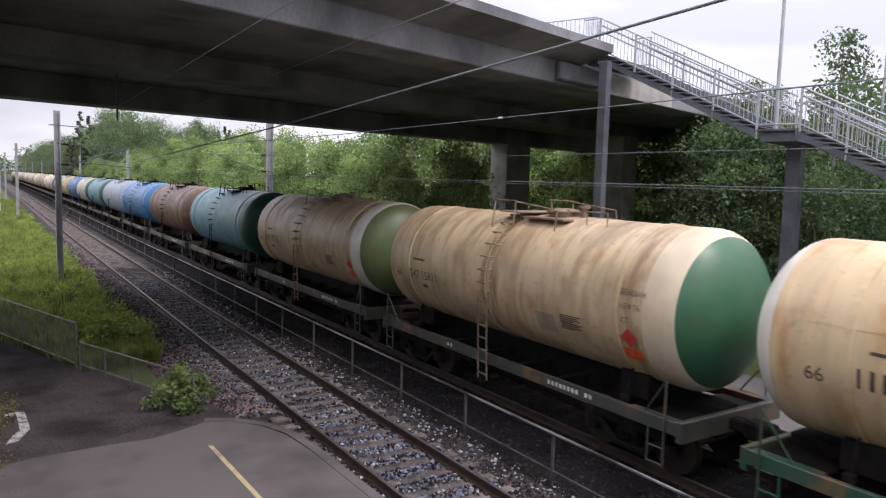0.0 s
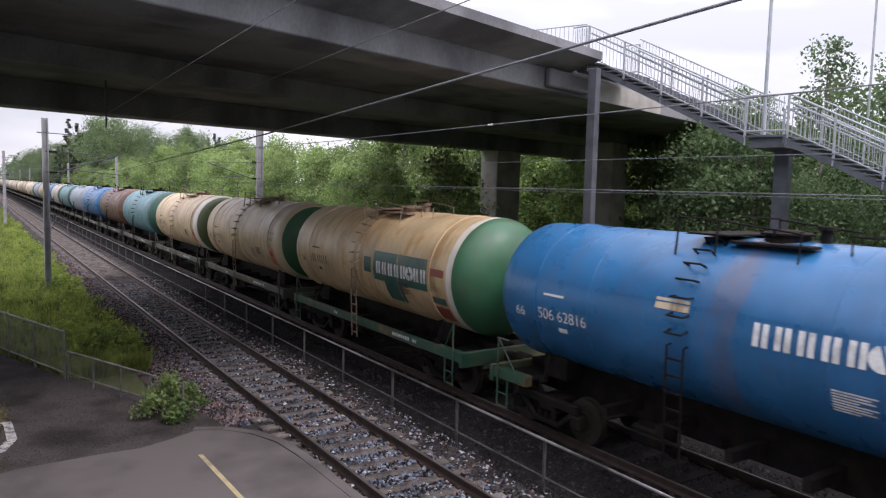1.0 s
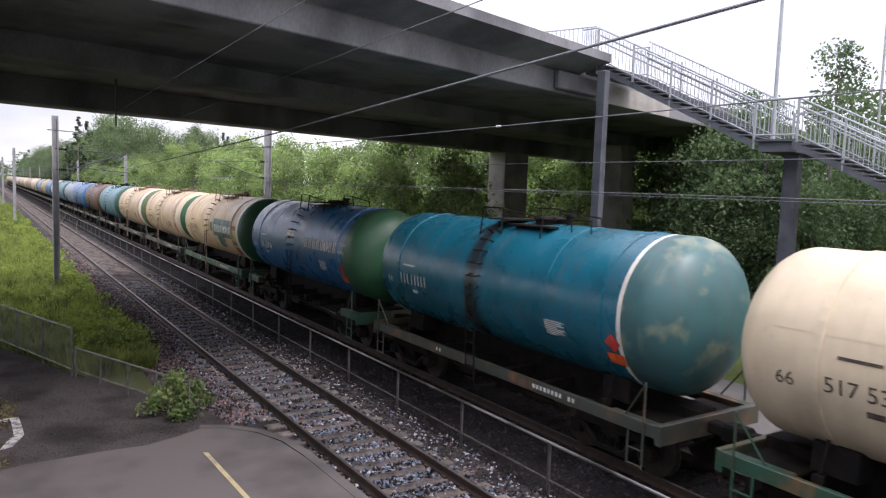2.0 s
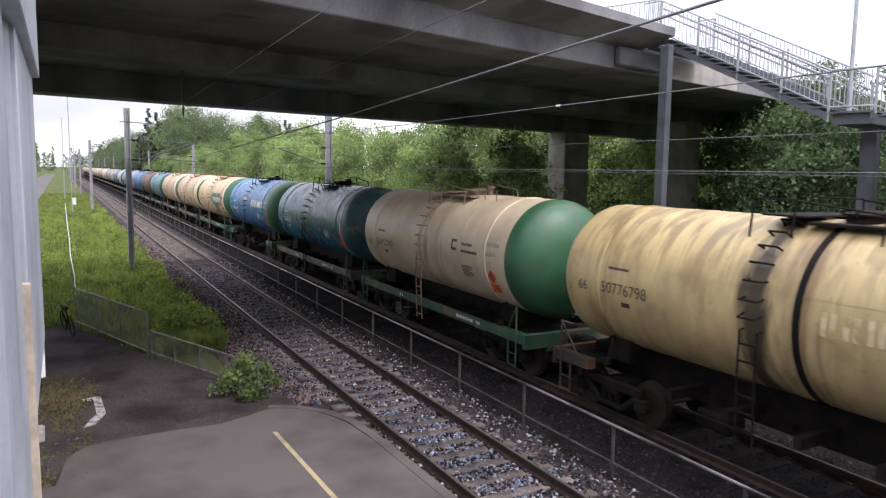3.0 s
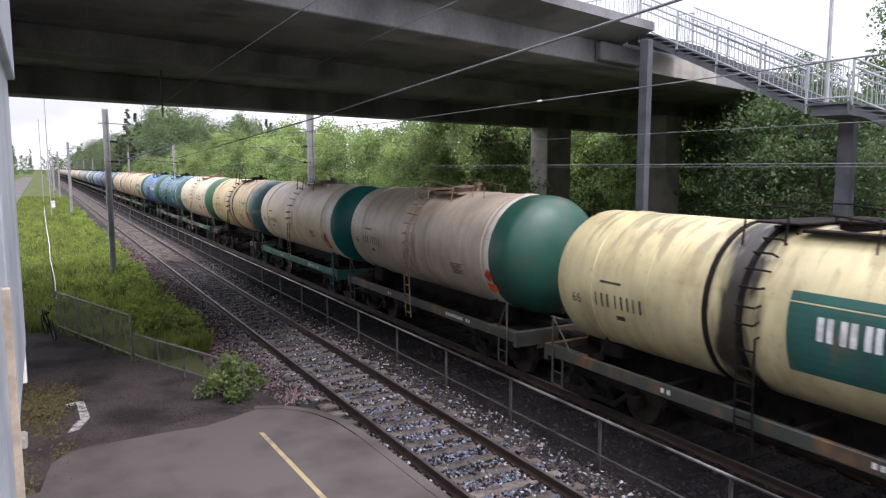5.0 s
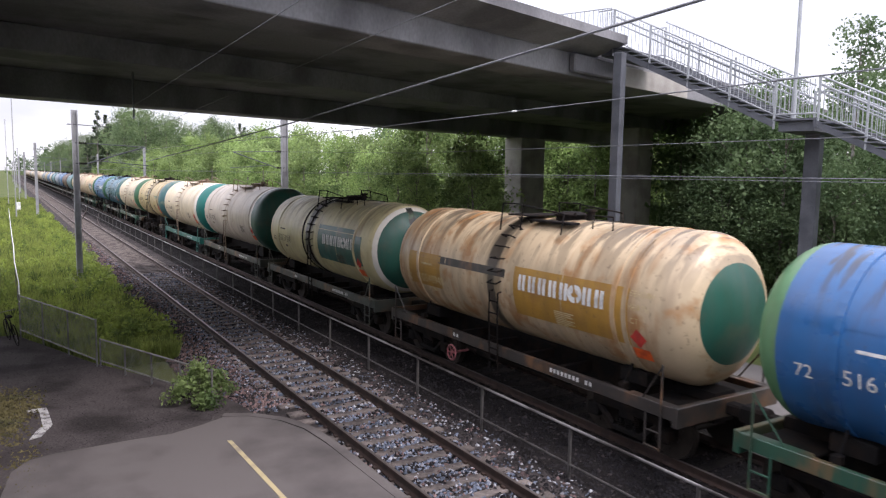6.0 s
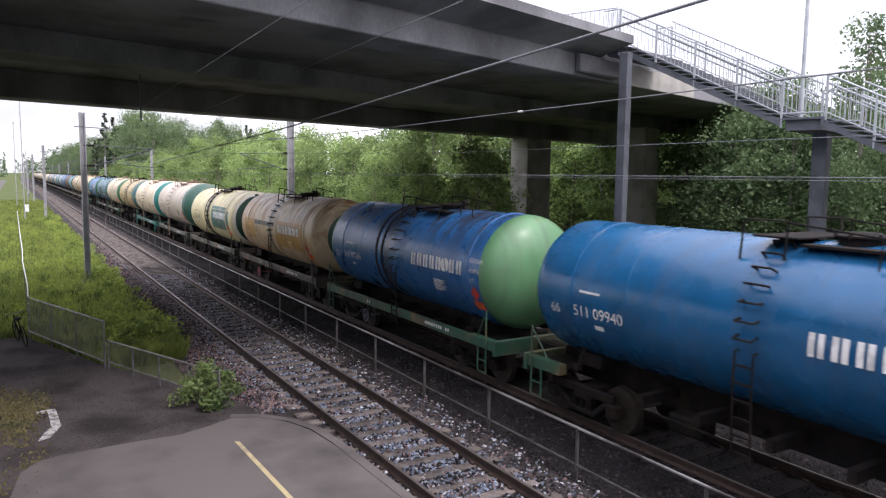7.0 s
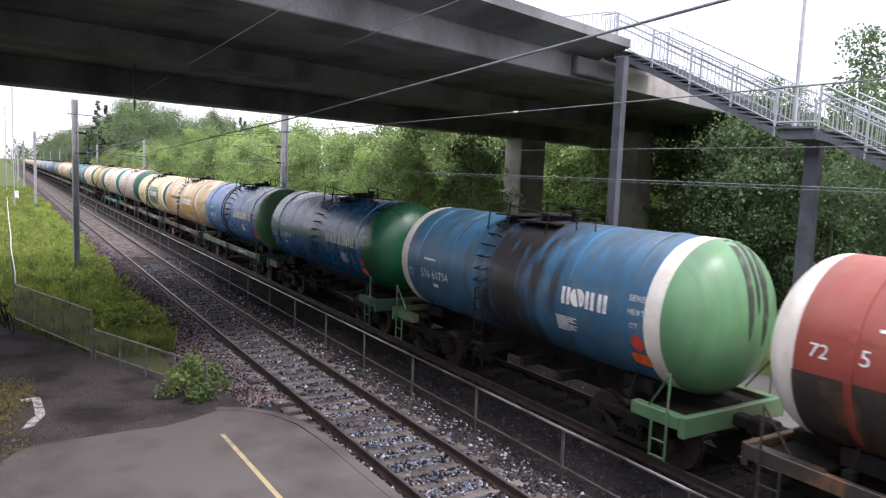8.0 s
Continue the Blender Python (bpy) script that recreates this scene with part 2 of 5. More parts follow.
LADDER_RUST = ((0.15, 0.55, 0.75), (-0.9, 0.5, 0.45))
PAINTS = {
    "buff": tank_paint("buff_tank", (0.60, 0.455, 0.28), amount=0.4, rust=0.2, blotch=(0.27, 0.145, 0.06), runs=LADDER_RUST + ((3.9, 0.35, 0.5), (-4.2, 0.4, 0.55)), drips=0.25),
    "cream": tank_paint("cream_tank", (0.66, 0.55, 0.385), amount=0.12, rust=0.05, blotch=(0.33, 0.22, 0.115), runs=LADDER_RUST),
    "cream_rusty": tank_paint("cream_rusty_tank", (0.64, 0.48, 0.28), amount=0.3, rust=0.3, blotch=(0.42, 0.22, 0.075), runs=LADDER_RUST + ((-4.2, 0.5, 0.6),)),
    "tan": tank_paint("tan_tank", (0.4, 0.31, 0.22), amount=0.35, rust=0.15, blotch=(0.2, 0.12, 0.07)),
    "greige": tank_paint("greige_tank", (0.52, 0.45, 0.365), amount=0.35, rust=0.1, blotch=(0.26, 0.17, 0.1), runs=LADDER_RUST),
    "blue": tank_paint("bright_blue_tank", (0.022, 0.135, 0.31), rough=0.32, amount=0.12, rust=0.02, runs=((-0.6, 0.5, 0.35),)),
    "blue_spill": tank_paint("blue_tank_with_oil", (0.022, 0.115, 0.30), rough=0.32, amount=0.25, rust=0.02, spill=(0.45, 0.5, 0.7), drips=0.9),
    "deep_blue": tank_paint("deep_blue_tank", (0.007, 0.09, 0.215), amount=0.15, rust=0.02, rough=0.27),
    "dark_teal": tank_paint("dark_teal_tank", (0.006, 0.12, 0.18), rough=0.3, amount=0.15, rust=0.03, spill=(0.45, 0.55, 0.85)),
    "worn_blue": tank_paint("worn_blue_tank", (0.035, 0.125, 0.225), amount=0.5, dirt=(0.07, 0.075, 0.06), rust=0.12, blotch=(0.14, 0.17, 0.13), spill=(-0.2, 2.2, 0.97), drips=0.5),
    "ochre": tank_paint("ochre_tank", (0.55, 0.43, 0.21), amount=0.3, rust=0.16, blotch=(0.2, 0.11, 0.05), spill=(0.1, 0.5, 0.9), runs=((3.9, 0.4, 0.7), (-0.8, 0.7, 0.7), (-4.1, 0.6, 0.8)), drips=0.4),
    "pale_yellow": tank_paint("pale_yellow_tank", (0.62, 0.55, 0.31), amount=0.25, rust=0.12, spill=(0.45, 0.75, 0.97), drips=0.5, runs=((-4.0, 0.5, 0.5),)),
    "rusty": tank_paint("rusty_orange_tank", (0.58, 0.45, 0.29), amount=0.55, rust=0.42, blotch=(0.36, 0.17, 0.055), spill=(0.25, 0.4, 0.9), drips=0.75, runs=((4.4, 1.2, 0.7), (-4.3, 0.6, 0.6))),
    "brown": tank_paint("brown_tank", (0.10, 0.052, 0.036), amount=0.4, rust=0.3),
    "red": tank_paint("red_brown_tank", (0.27, 0.05, 0.035), amount=0.3, rust=0.1),
    "teal": tank_paint("faded_teal_tank", (0.10, 0.24, 0.28), amount=0.35, rust=0.1),
    "grey_blue": tank_paint("grey_blue_tank", (0.26, 0.31, 0.38), amount=0.35, rust=0.1),
    "green": tank_paint("green_head", (0.034, 0.125, 0.06), amount=0.3, rust=0.08, blotch=(0.14, 0.11, 0.06), head=True),
    "olive": tank_paint("faded_olive_head", (0.11, 0.15, 0.06), amount=0.3, rust=0.08, head=True),
    "deep_green": tank_paint("deep_green_head", (0.008, 0.085, 0.04), amount=0.2, rust=0.02, rough=0.33, head=True),
    "light_green": tank_paint("light_green_head", (0.10, 0.235, 0.11), amount=0.4, dirt=(0.04, 0.045, 0.035), rust=0.03, head=True),
    "teal_green": tank_paint("teal_green_head", (0.005, 0.16, 0.14), amount=0.14, rust=0.02, head=True),
    "dark_green": tank_paint("dark_green_head", (0.016, 0.085, 0.062), amount=0.3, rust=0.05, head=True),
    "blue_green": tank_paint("worn_blue_green_head", (0.04, 0.12, 0.125), amount=0.3, rust=0.2, blotch=(0.34, 0.33, 0.2), head=True),
    "white": tank_paint("white_ring", (0.74, 0.7, 0.62), amount=0.2, rust=0.06),
    "sill_green": tank_paint("green_frame", (0.022, 0.08, 0.05), amount=0.5, rust=0.2),
    "sill_light": tank_paint("pale_green_frame", (0.075, 0.16, 0.08), amount=0.4, rust=0.15),
    "sill_grey": tank_paint("grey_green_frame", (0.05, 0.058, 0.048), amount=0.5, rust=0.2),
    "sill_teal": tank_paint("teal_frame", (0.006, 0.115, 0.095), amount=0.4, rust=0.1),
    "sill_dark": tank_paint("dark_frame", (0.035, 0.03, 0.027), amount=0.4, rust=0.2),
    "panel_green": tank_paint("green_panel", (0.02, 0.115, 0.095), amount=0.3, rust=0.12),
    "panel_ochre": tank_paint("ochre_panel", (0.44, 0.24, 0.04), amount=0.35, rust=0.2),
}


# ---- mesh helpers ----
def part(name, bm, mat, parent=None, label="", smooth=False):
    me = bpy.data.meshes.new(name)
    bm.to_mesh(me)
    bm.free()
    me.materials.append(mat)
    if smooth:
        for p in me.polygons:
            p.use_smooth = True
    ob = new(name, me)
    ob.parent = parent
    if label:
        ob["label"] = label
    return ob


def again(ob, parent, m=None):
    """Another object on the same mesh, at the pose m under parent."""
    c = new(ob.name.split(".")[0], ob.data)
    c.parent = parent
    if m is not None:
        c.matrix_basis = m
    return c


def box(bm, x0, y0, z0, x1, y1, z1, bevel=0.0):
    r = bmesh.ops.create_cube(bm, size=1, matrix=Matrix.Translation(((x0 + x1) / 2, (y0 + y1) / 2, (z0 + z1) / 2)) @ Matrix.Diagonal((abs(x1 - x0), abs(y1 - y0), abs(z1 - z0), 1)))
    if bevel:
        es = list({e for v in r["verts"] for e in v.link_edges})
        bmesh.ops.bevel(bm, geom=es, offset=bevel, segments=1, affect="EDGES")
    return bm


def tube(bm, a, b, r, seg=8, r2=None):
    a, b = Vector(a), Vector(b)
    d = b - a
    m = Matrix.Translation((a + b) / 2) @ d.to_track_quat("Z", "Y").to_matrix().to_4x4()
    bmesh.ops.create_cone(bm, cap_ends=True, segments=seg, radius1=r, radius2=r if r2 is None else r2, depth=d.length, matrix=m)
    return bm


def chain(bm, pts, r, seg=8):
    """One bent pipe through the points."""
    pts = [Vector(p) for p in pts]
    rings = []
    for i, p in enumerate(pts):
        d = (pts[min(i + 1, len(pts) - 1)] - pts[max(i - 1, 0)]).normalized()
        q = d.to_track_quat("Z", "Y").to_matrix()
        rings.append([bm.verts.new(p + q @ Vector((r * math.cos(6.283185 * j / seg), r * math.sin(6.283185 * j / seg), 0))) for j in range(seg)])
    for a, b in zip(rings, rings[1:]):
        off = min(range(seg), key=lambda o: sum((a[j].co - b[(j + o) % seg].co).length for j in range(seg)))
        for j in range(seg):
            bm.faces.new((a[j], a[(j + 1) % seg], b[(j + 1 + off) % seg], b[(j + off) % seg]))
    bm.faces.new(rings[0][::-1]), bm.faces.new(rings[-1])
    return bm


def empty(name, m, label, category, group="", kind=""):
    e = new(name)
    e.matrix_basis = m
    return tagged(e, label, category, group, kind)


def slab(bm, pts, z0, z1):
    """A flat slab over a plan outline (counter-clockwise), from z0 up to z1."""
    lo, hi = [bm.verts.new((x, y, z0)) for x, y in pts], [bm.verts.new((x, y, z1)) for x, y in pts]
    bm.faces.new(hi)
    for i in range(len(pts)):
        j = (i + 1) % len(pts)
        bm.faces.new((lo[i], lo[j], hi[j], hi[i]))
    return bm


def profile_along_y(bm, prof, y0, y1, cap=True):
    a, b = [bm.verts.new((x, y0, z)) for x, z in prof], [bm.verts.new((x, y1, z)) for x, z in prof]
    for i in range(len(prof)):
        j = (i + 1) % len(prof)
        bm.faces.new((a[i], a[j], b[j], b[i]))
    if cap:
        bm.faces.new(a[::-1])
        bm.faces.new(b)
    return bm


def mesh_object(name, verts, faces, mats, index=None, smooth=False):
    me = bpy.data.meshes.new(name)
    me.from_pydata(verts, [], faces)
    for m in mats:
        me.materials.append(m)
    if index is not None:
        me.polygons.foreach_set("material_index", index)
    if smooth:
        me.polygons.foreach_set("use_smooth", [True] * len(me.polygons))
    me.update()
    return new(name, me)


# ---- ground, yard, track bed ----
TRACK_1, TRACK_2 = 6.54, 11.4
bm = bmesh.new()
bmesh.ops.create_grid(bm, x_segments=60, y_segments=60, size=1, matrix=Matrix.Translation((0, 600, -0.42)) @ Matrix.Diagonal((1500, 1900, 1, 1)))
tagged(part("ground", bm, M_GROUND), "earth and rough grass beside the railway", "ground", kind="structure")

bm = bmesh.new()
profile_along_y(bm, [(4.0, -0.5), (4.2, -0.36), (5.0, -0.23), (8.6, -0.2), (13.4, -0.2), (14.4, -0.4), (14.4, -0.5)], -60, 700)
tagged(part("ballast_bed", bm, M_BALLAST), "grey crushed-stone ballast bed under both tracks", "track bed", kind="structure")

# near-black strip that paints the shade under the train onto oily ballast
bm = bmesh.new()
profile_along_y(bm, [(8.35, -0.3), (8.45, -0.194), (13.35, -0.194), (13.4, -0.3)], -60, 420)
tagged(part("oily_bed", bm, M_BALLAST_DK), "oily ballast under the far track, coloured darker for the train's shade", "track bed", kind="structure")

bm = bmesh.new()
slab(bm, [(-30, -30), (4.9, -30), (4.9, 13.5), (4.5, 16.4), (4.1, 17.6), (1.9, 22.0), (0.1, 26.8), (-30, 27.5)], -0.5, -0.19)
tagged(part("yard", bm, M_YARD), "dark dirty old asphalt yard with patches", "yard", kind="structure")
bm = bmesh.new()
edge = [(-30, -30), (5.33, -30), (5.4, 9.7), (5.32, 12.8), (5.2, 13.9), (4.95, 14.6), (4.5, 15.25), (3.95, 15.5), (3.4, 15.22), (2.73, 14.98), (2.0, 15.02), (1.3, 15.0), (0.6, 14.98), (0.17, 14.85), (-0.12, 14.4), (-0.3, 13.2), (-30, 13.0)]
slab(bm, edge, -0.4, -0.15)
tagged(part("pavement", bm, M_ASPHALT), "worn light grey asphalt paving with a rounded edge", "pavement", kind="structure")
bm = bmesh.new()
kerb = [(5.5, -20), (5.5, 9.7), (5.42, 13.0), (5.32, 13.97), (5.03, 14.72), (4.5, 15.34), (3.95, 15.62)]
for (x0, y0), (x1, y1) in zip(kerb, kerb[1:]):
    d = Vector((x1 - x0, y1 - y0)).normalized() * 0.1
    nx, ny = -d.y, d.x
    slab(bm, [(x0 - nx, y0 - ny), (x1 - nx, y1 - ny), (x1 + nx, y1 + ny), (x0 + nx, y0 + ny)], -0.4, -0.14)
tagged(part("kerb", bm, M_ASPHALT), "thin worn edging along the asphalt paving", "kerb", kind="structure")
bm = bmesh.new()
slab(bm, [(3.62, 14.05), (3.73, 10.6), (3.9, 4), (3.99, 4), (3.82, 10.6), (3.71, 14.02)], -0.16, -0.146)
tagged(part("line_marking", bm, M_YELLOW), "worn yellow painted line on the asphalt", "road marking", kind="structure")
bm = bmesh.new()
for pts in ([(0.22, 17.95), (0.62, 17.95), (0.6, 18.2), (0.2, 18.2)], [(0.47, 16.9), (0.66, 16.9), (0.62, 17.95), (0.45, 17.95)], [(0.2, 16.1), (0.42, 16.2), (0.6, 16.7), (0.66, 16.9), (0.47, 16.9), (0.34, 16.6)]):
    slab(bm, pts, -0.2, -0.186)
tagged(part("arrow_marking", bm, M_WHITEPAINT), "worn white painted mark on the dark yard", "road marking", kind="structure")
bm = bmesh.new()
slab(bm, [(-9, 26.9), (-3.4, 26.9), (-3.4, 500), (-9, 500)], -0.5, -0.36)
tagged(part("road", bm, M_ROAD), "pale asphalt road running beside the railway", "road", kind="structure")
bm = bmesh.new()
slab(bm, [(15.2, -30), (19.2, -30), (19.2, 60), (15.2, 60)], -0.5, -0.3)
tagged(part("path", bm, M_ROAD), "pale gravel path beyond the far track", "path", kind="structure")


# ---- tracks ----
def rail_profile(x):
    """Half-symmetric flat-bottom rail, head up to z = 0."""
    half = [(0.075, -0.17), (0.075, -0.158), (0.02, -0.14), (0.01, -0.12), (0.01, -0.05), (0.036, -0.038), (0.036, -0.004)]
    return [(x + a, z) for a, z in half] + [(x - a, z) for a, z in reversed(half)]


def track(x, near, wood):
    t = empty("railway_track", pose(0, 0, 0), "railway track with rusty rails on weathered sleepers", "railway track", kind="structure")
    for s in (-0.797, 0.797):
        bm = bmesh.new()
        profile_along_y(bm, rail_profile(x + s), -40, 600)
        r = part("rail", bm, M_RAIL, t)
        bm = bmesh.new()
        box(bm, x + s - 0.03, -40, -0.004, x + s + 0.03, 600, 0.001)
        part("rail_head", bm, M_RAILTOP, r, "polished running surface")
    bm = bmesh.new()
    box(bm, -1.3, -0.12, -0.3, 1.3, 0.12, -0.165, 0.015)
    first = part("sleeper", bm, wood, t)
    first.matrix_basis = pose(x, near, 0)
    bm = bmesh.new()
    for sx in (-0.797, 0.797):
        for c in (-0.11, 0.11):
            box(bm, sx + c - 0.03, -0.05, -0.165, sx + c + 0.03, 0.05, -0.13)
    clip = part("fastening", bm, M_RAIL, first)
    n_near = 70
    for i in range(1, n_near):
        s = again(first, t, pose(x + random.uniform(-0.02, 0.02), near + 0.61 * i, random.uniform(-0.012, 0.006), 0, 0, random.uniform(-0.6, 0.6)))
        again(clip, s)
    bm = bmesh.new()
    for i in range(n_near, 520):
        y = near + 0.61 * i
        box(bm, x - 1.3, y - 0.12, -0.3, x + 1.3, y + 0.12, -0.165)
    tagged(part("sleepers", bm, wood, t), kind="stuff")
    return t


track(TRACK_1, 1.0, M_SLEEPER)
# far track takes the sleepers with the train's shade in their colour
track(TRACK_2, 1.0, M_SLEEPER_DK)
# crossover rails between the two tracks, far down the line
bm = bmesh.new()
for s in (-0.797, 0.797):
    prev = None
    for i in range(25):
        f = i / 24
        p = (TRACK_1 + s + (TRACK_2 - TRACK_1) * (3 * f * f - 2 * f ** 3), 66 + 62 * f)
        if prev:
            slab(bm, [(prev[0] + 0.035, prev[1]), (p[0] + 0.035, p[1]), (p[0] - 0.035, p[1]), (prev[0] - 0.035, prev[1])], -0.16, -0.006)
        prev = p
tagged(part("crossover_track", bm, M_RAIL), "curved crossover rails joining two tracks", "railway track", kind="structure")


def stones(name, count, spots, size, mats, label):
    """Loose crushed stones: uneven eight-sided lumps."""
    rng = np.random.default_rng(7)
    x, y, z = spots(rng, count)
    base = np.array([(1, 0, 0), (0, 1, 0), (-1, 0, 0), (0, -1, 0), (0, 0, 1), (0, 0, -1)], float)
    tri = np.array([(0, 1, 4), (1, 2, 4), (2, 3, 4), (3, 0, 4), (1, 0, 5), (2, 1, 5), (3, 2, 5), (0, 3, 5)])
    sc = rng.uniform(size * 0.6, size * 1.35, (count, 1, 1))
    v = base[None] * sc * rng.uniform(0.55, 1.25, (count, 6, 3)) + rng.normal(0, 0.15, (count, 6, 3)) * sc
    ang = rng.uniform(0, 6.28, count)
    ca, sa = np.cos(ang)[:, None], np.sin(ang)[:, None]
    vx, vy = v[:, :, 0] * ca - v[:, :, 1] * sa, v[:, :, 0] * sa + v[:, :, 1] * ca
    v = np.stack([vx + x[:, None], vy + y[:, None], v[:, :, 2] * 0.8 + z[:, None]], 2).reshape(-1, 3)
    f = (tri[None] + (np.arange(count) * 6)[:, None, None]).reshape(-1, 3)
    ob = mesh_object(name, v.tolist(), f.tolist(), mats, np.repeat(rng.integers(0, len(mats), count), 8))
    return tagged(ob, label, "gravel", kind="stuff")


def crib_spots(rng, n):
    x, y = rng.uniform(4.9, 7.7, n), 4 + 36 * rng.random(n) ** 1.6
    x = np.where((y < 15.5) & (x < 5.6), rng.uniform(5.65, 7.7, n), x)
    near_rail = (np.abs(np.abs(x - TRACK_1) - 0.797) < 0.09)
    z = np.where(near_rail, -0.24, -0.185 + rng.uniform(-0.025, 0.02, n))
    step = np.abs((y - 1.0 + 0.305) % 0.61 - 0.305)
    z = np.where((step < 0.13) & (np.abs(x - TRACK_1) < 1.3) & (rng.random(n) < 0.85), z - 0.06, z)
    z = np.where(x < 5.3, z - (5.3 - x) * 0.16, z)
    return x, y, z


def shoulder_spots(rng, n):
    x, y = rng.uniform(3.9, 5.5, n), 15.8 + 44 * rng.random(n) ** 1.4
    return x, y, -0.2 - np.clip(5.2 - x, 0, 2) * 0.15 + rng.uniform(-0.02, 0.02, n)


def bed2_spots(rng, n):
    return rng.uniform(8.4, 13.2, n), 3 + 34 * rng.random(n) ** 1.4, -0.2 + rng.uniform(-0.02, 0.015, n)


def strip_spots(rng, n):
    return rng.uniform(7.6, 8.6, n), 3 + 40 * rng.random(n) ** 1.4, -0.205 + rng.uniform(-0.02, 0.015, n)


stones("ballast_stones", 26000, crib_spots, 0.042, [M_STONE, M_STONE_DK, M_STONE, M_STONE, M_STONE_DK, M_BALLAST, M_STONE_LT, M_STONE, M_STONE_RED], "loose grey and reddish crushed ballast stones")
stones("shoulder_stones", 20000, shoulder_spots, 0.05, [M_STONE_RED, M_STONE, M_STONE_RED, M_BALLAST, M_STONE_RED, M_STONE_DK, M_STONE_RED, M_BALLAST, M_STONE_DK], "reddish crushed stones on the ballast shoulder")
stones("strip_stones", 9000, strip_spots, 0.042, [M_BALLAST, M_STONE_DK, M_STONE_RED, M_BALLAST, M_STONE_DK, M_STONE_DK, M_BALLAST, M_STONE, M_STONE_DK, M_STONE_LT], "brownish ballast stones along the low fence")
# mostly dark stones, deepening the painted shade below the wagons
stones("far_track_stones", 24000, bed2_spots, 0.045, [M_STONE_DK, M_STONE_DK, M_BALLAST_DK, M_STONE_DK, M_STONE_DK, M_BALLAST, M_STONE_DK], "oily ballast stones under the far track, coloured darker for the train's shade")


def yard_spots(rng, n):
    x, y = rng.uniform(-1.2, 4.2, n), 15.3 + 10 * rng.random(n) ** 1.2
    y = np.where(x > 4.0 - (y - 17.4) * 0.42, 15.5 + 1.2 * rng.random(n), y)
    return x, y, np.full(n, -0.186)


stones("yard_grit", 4000, yard_spots, 0.011, [M_BALLAST, M_YARD, M_STONE_DK, M_BALLAST], "loose grit and dirt scattered on the yard")


# ---- low fence between the tracks ----
def track_fence():
    f = empty("track_fence", pose(8.5, 0, 0), "low steel tube fence between the two tracks", "fence")
    bm = bmesh.new()
    box(bm, -0.025, -0.025, -0.25, 0.025, 0.025, 0.80, 0.004)
    post = part("post", bm, M_FENCE_DK, f)
    post.matrix_basis = pose(0, -1.87, 0)
    for i in range(1, 44):
        again(post, f, pose(0, -1.87 + 2.78 * i, 0))
    for name, z, r, m in (("top_rail", 0.79, 0.026, M_FENCE_TOP), ("bottom_rail", 0.10, 0.02, M_FENCE_DK)):
        bm = bmesh.new()
        tube(bm, (0, -6, z), (0, 120, z), r, 8)
        part(name, bm, m, f)


track_fence()


# ---- road bridge: its own frame, x along the deck, y away from the station side ----
SKEW = 15.0
BRIDGE = pose(0, 0, 0, 0, 0, SKEW)
DECK = 9.88


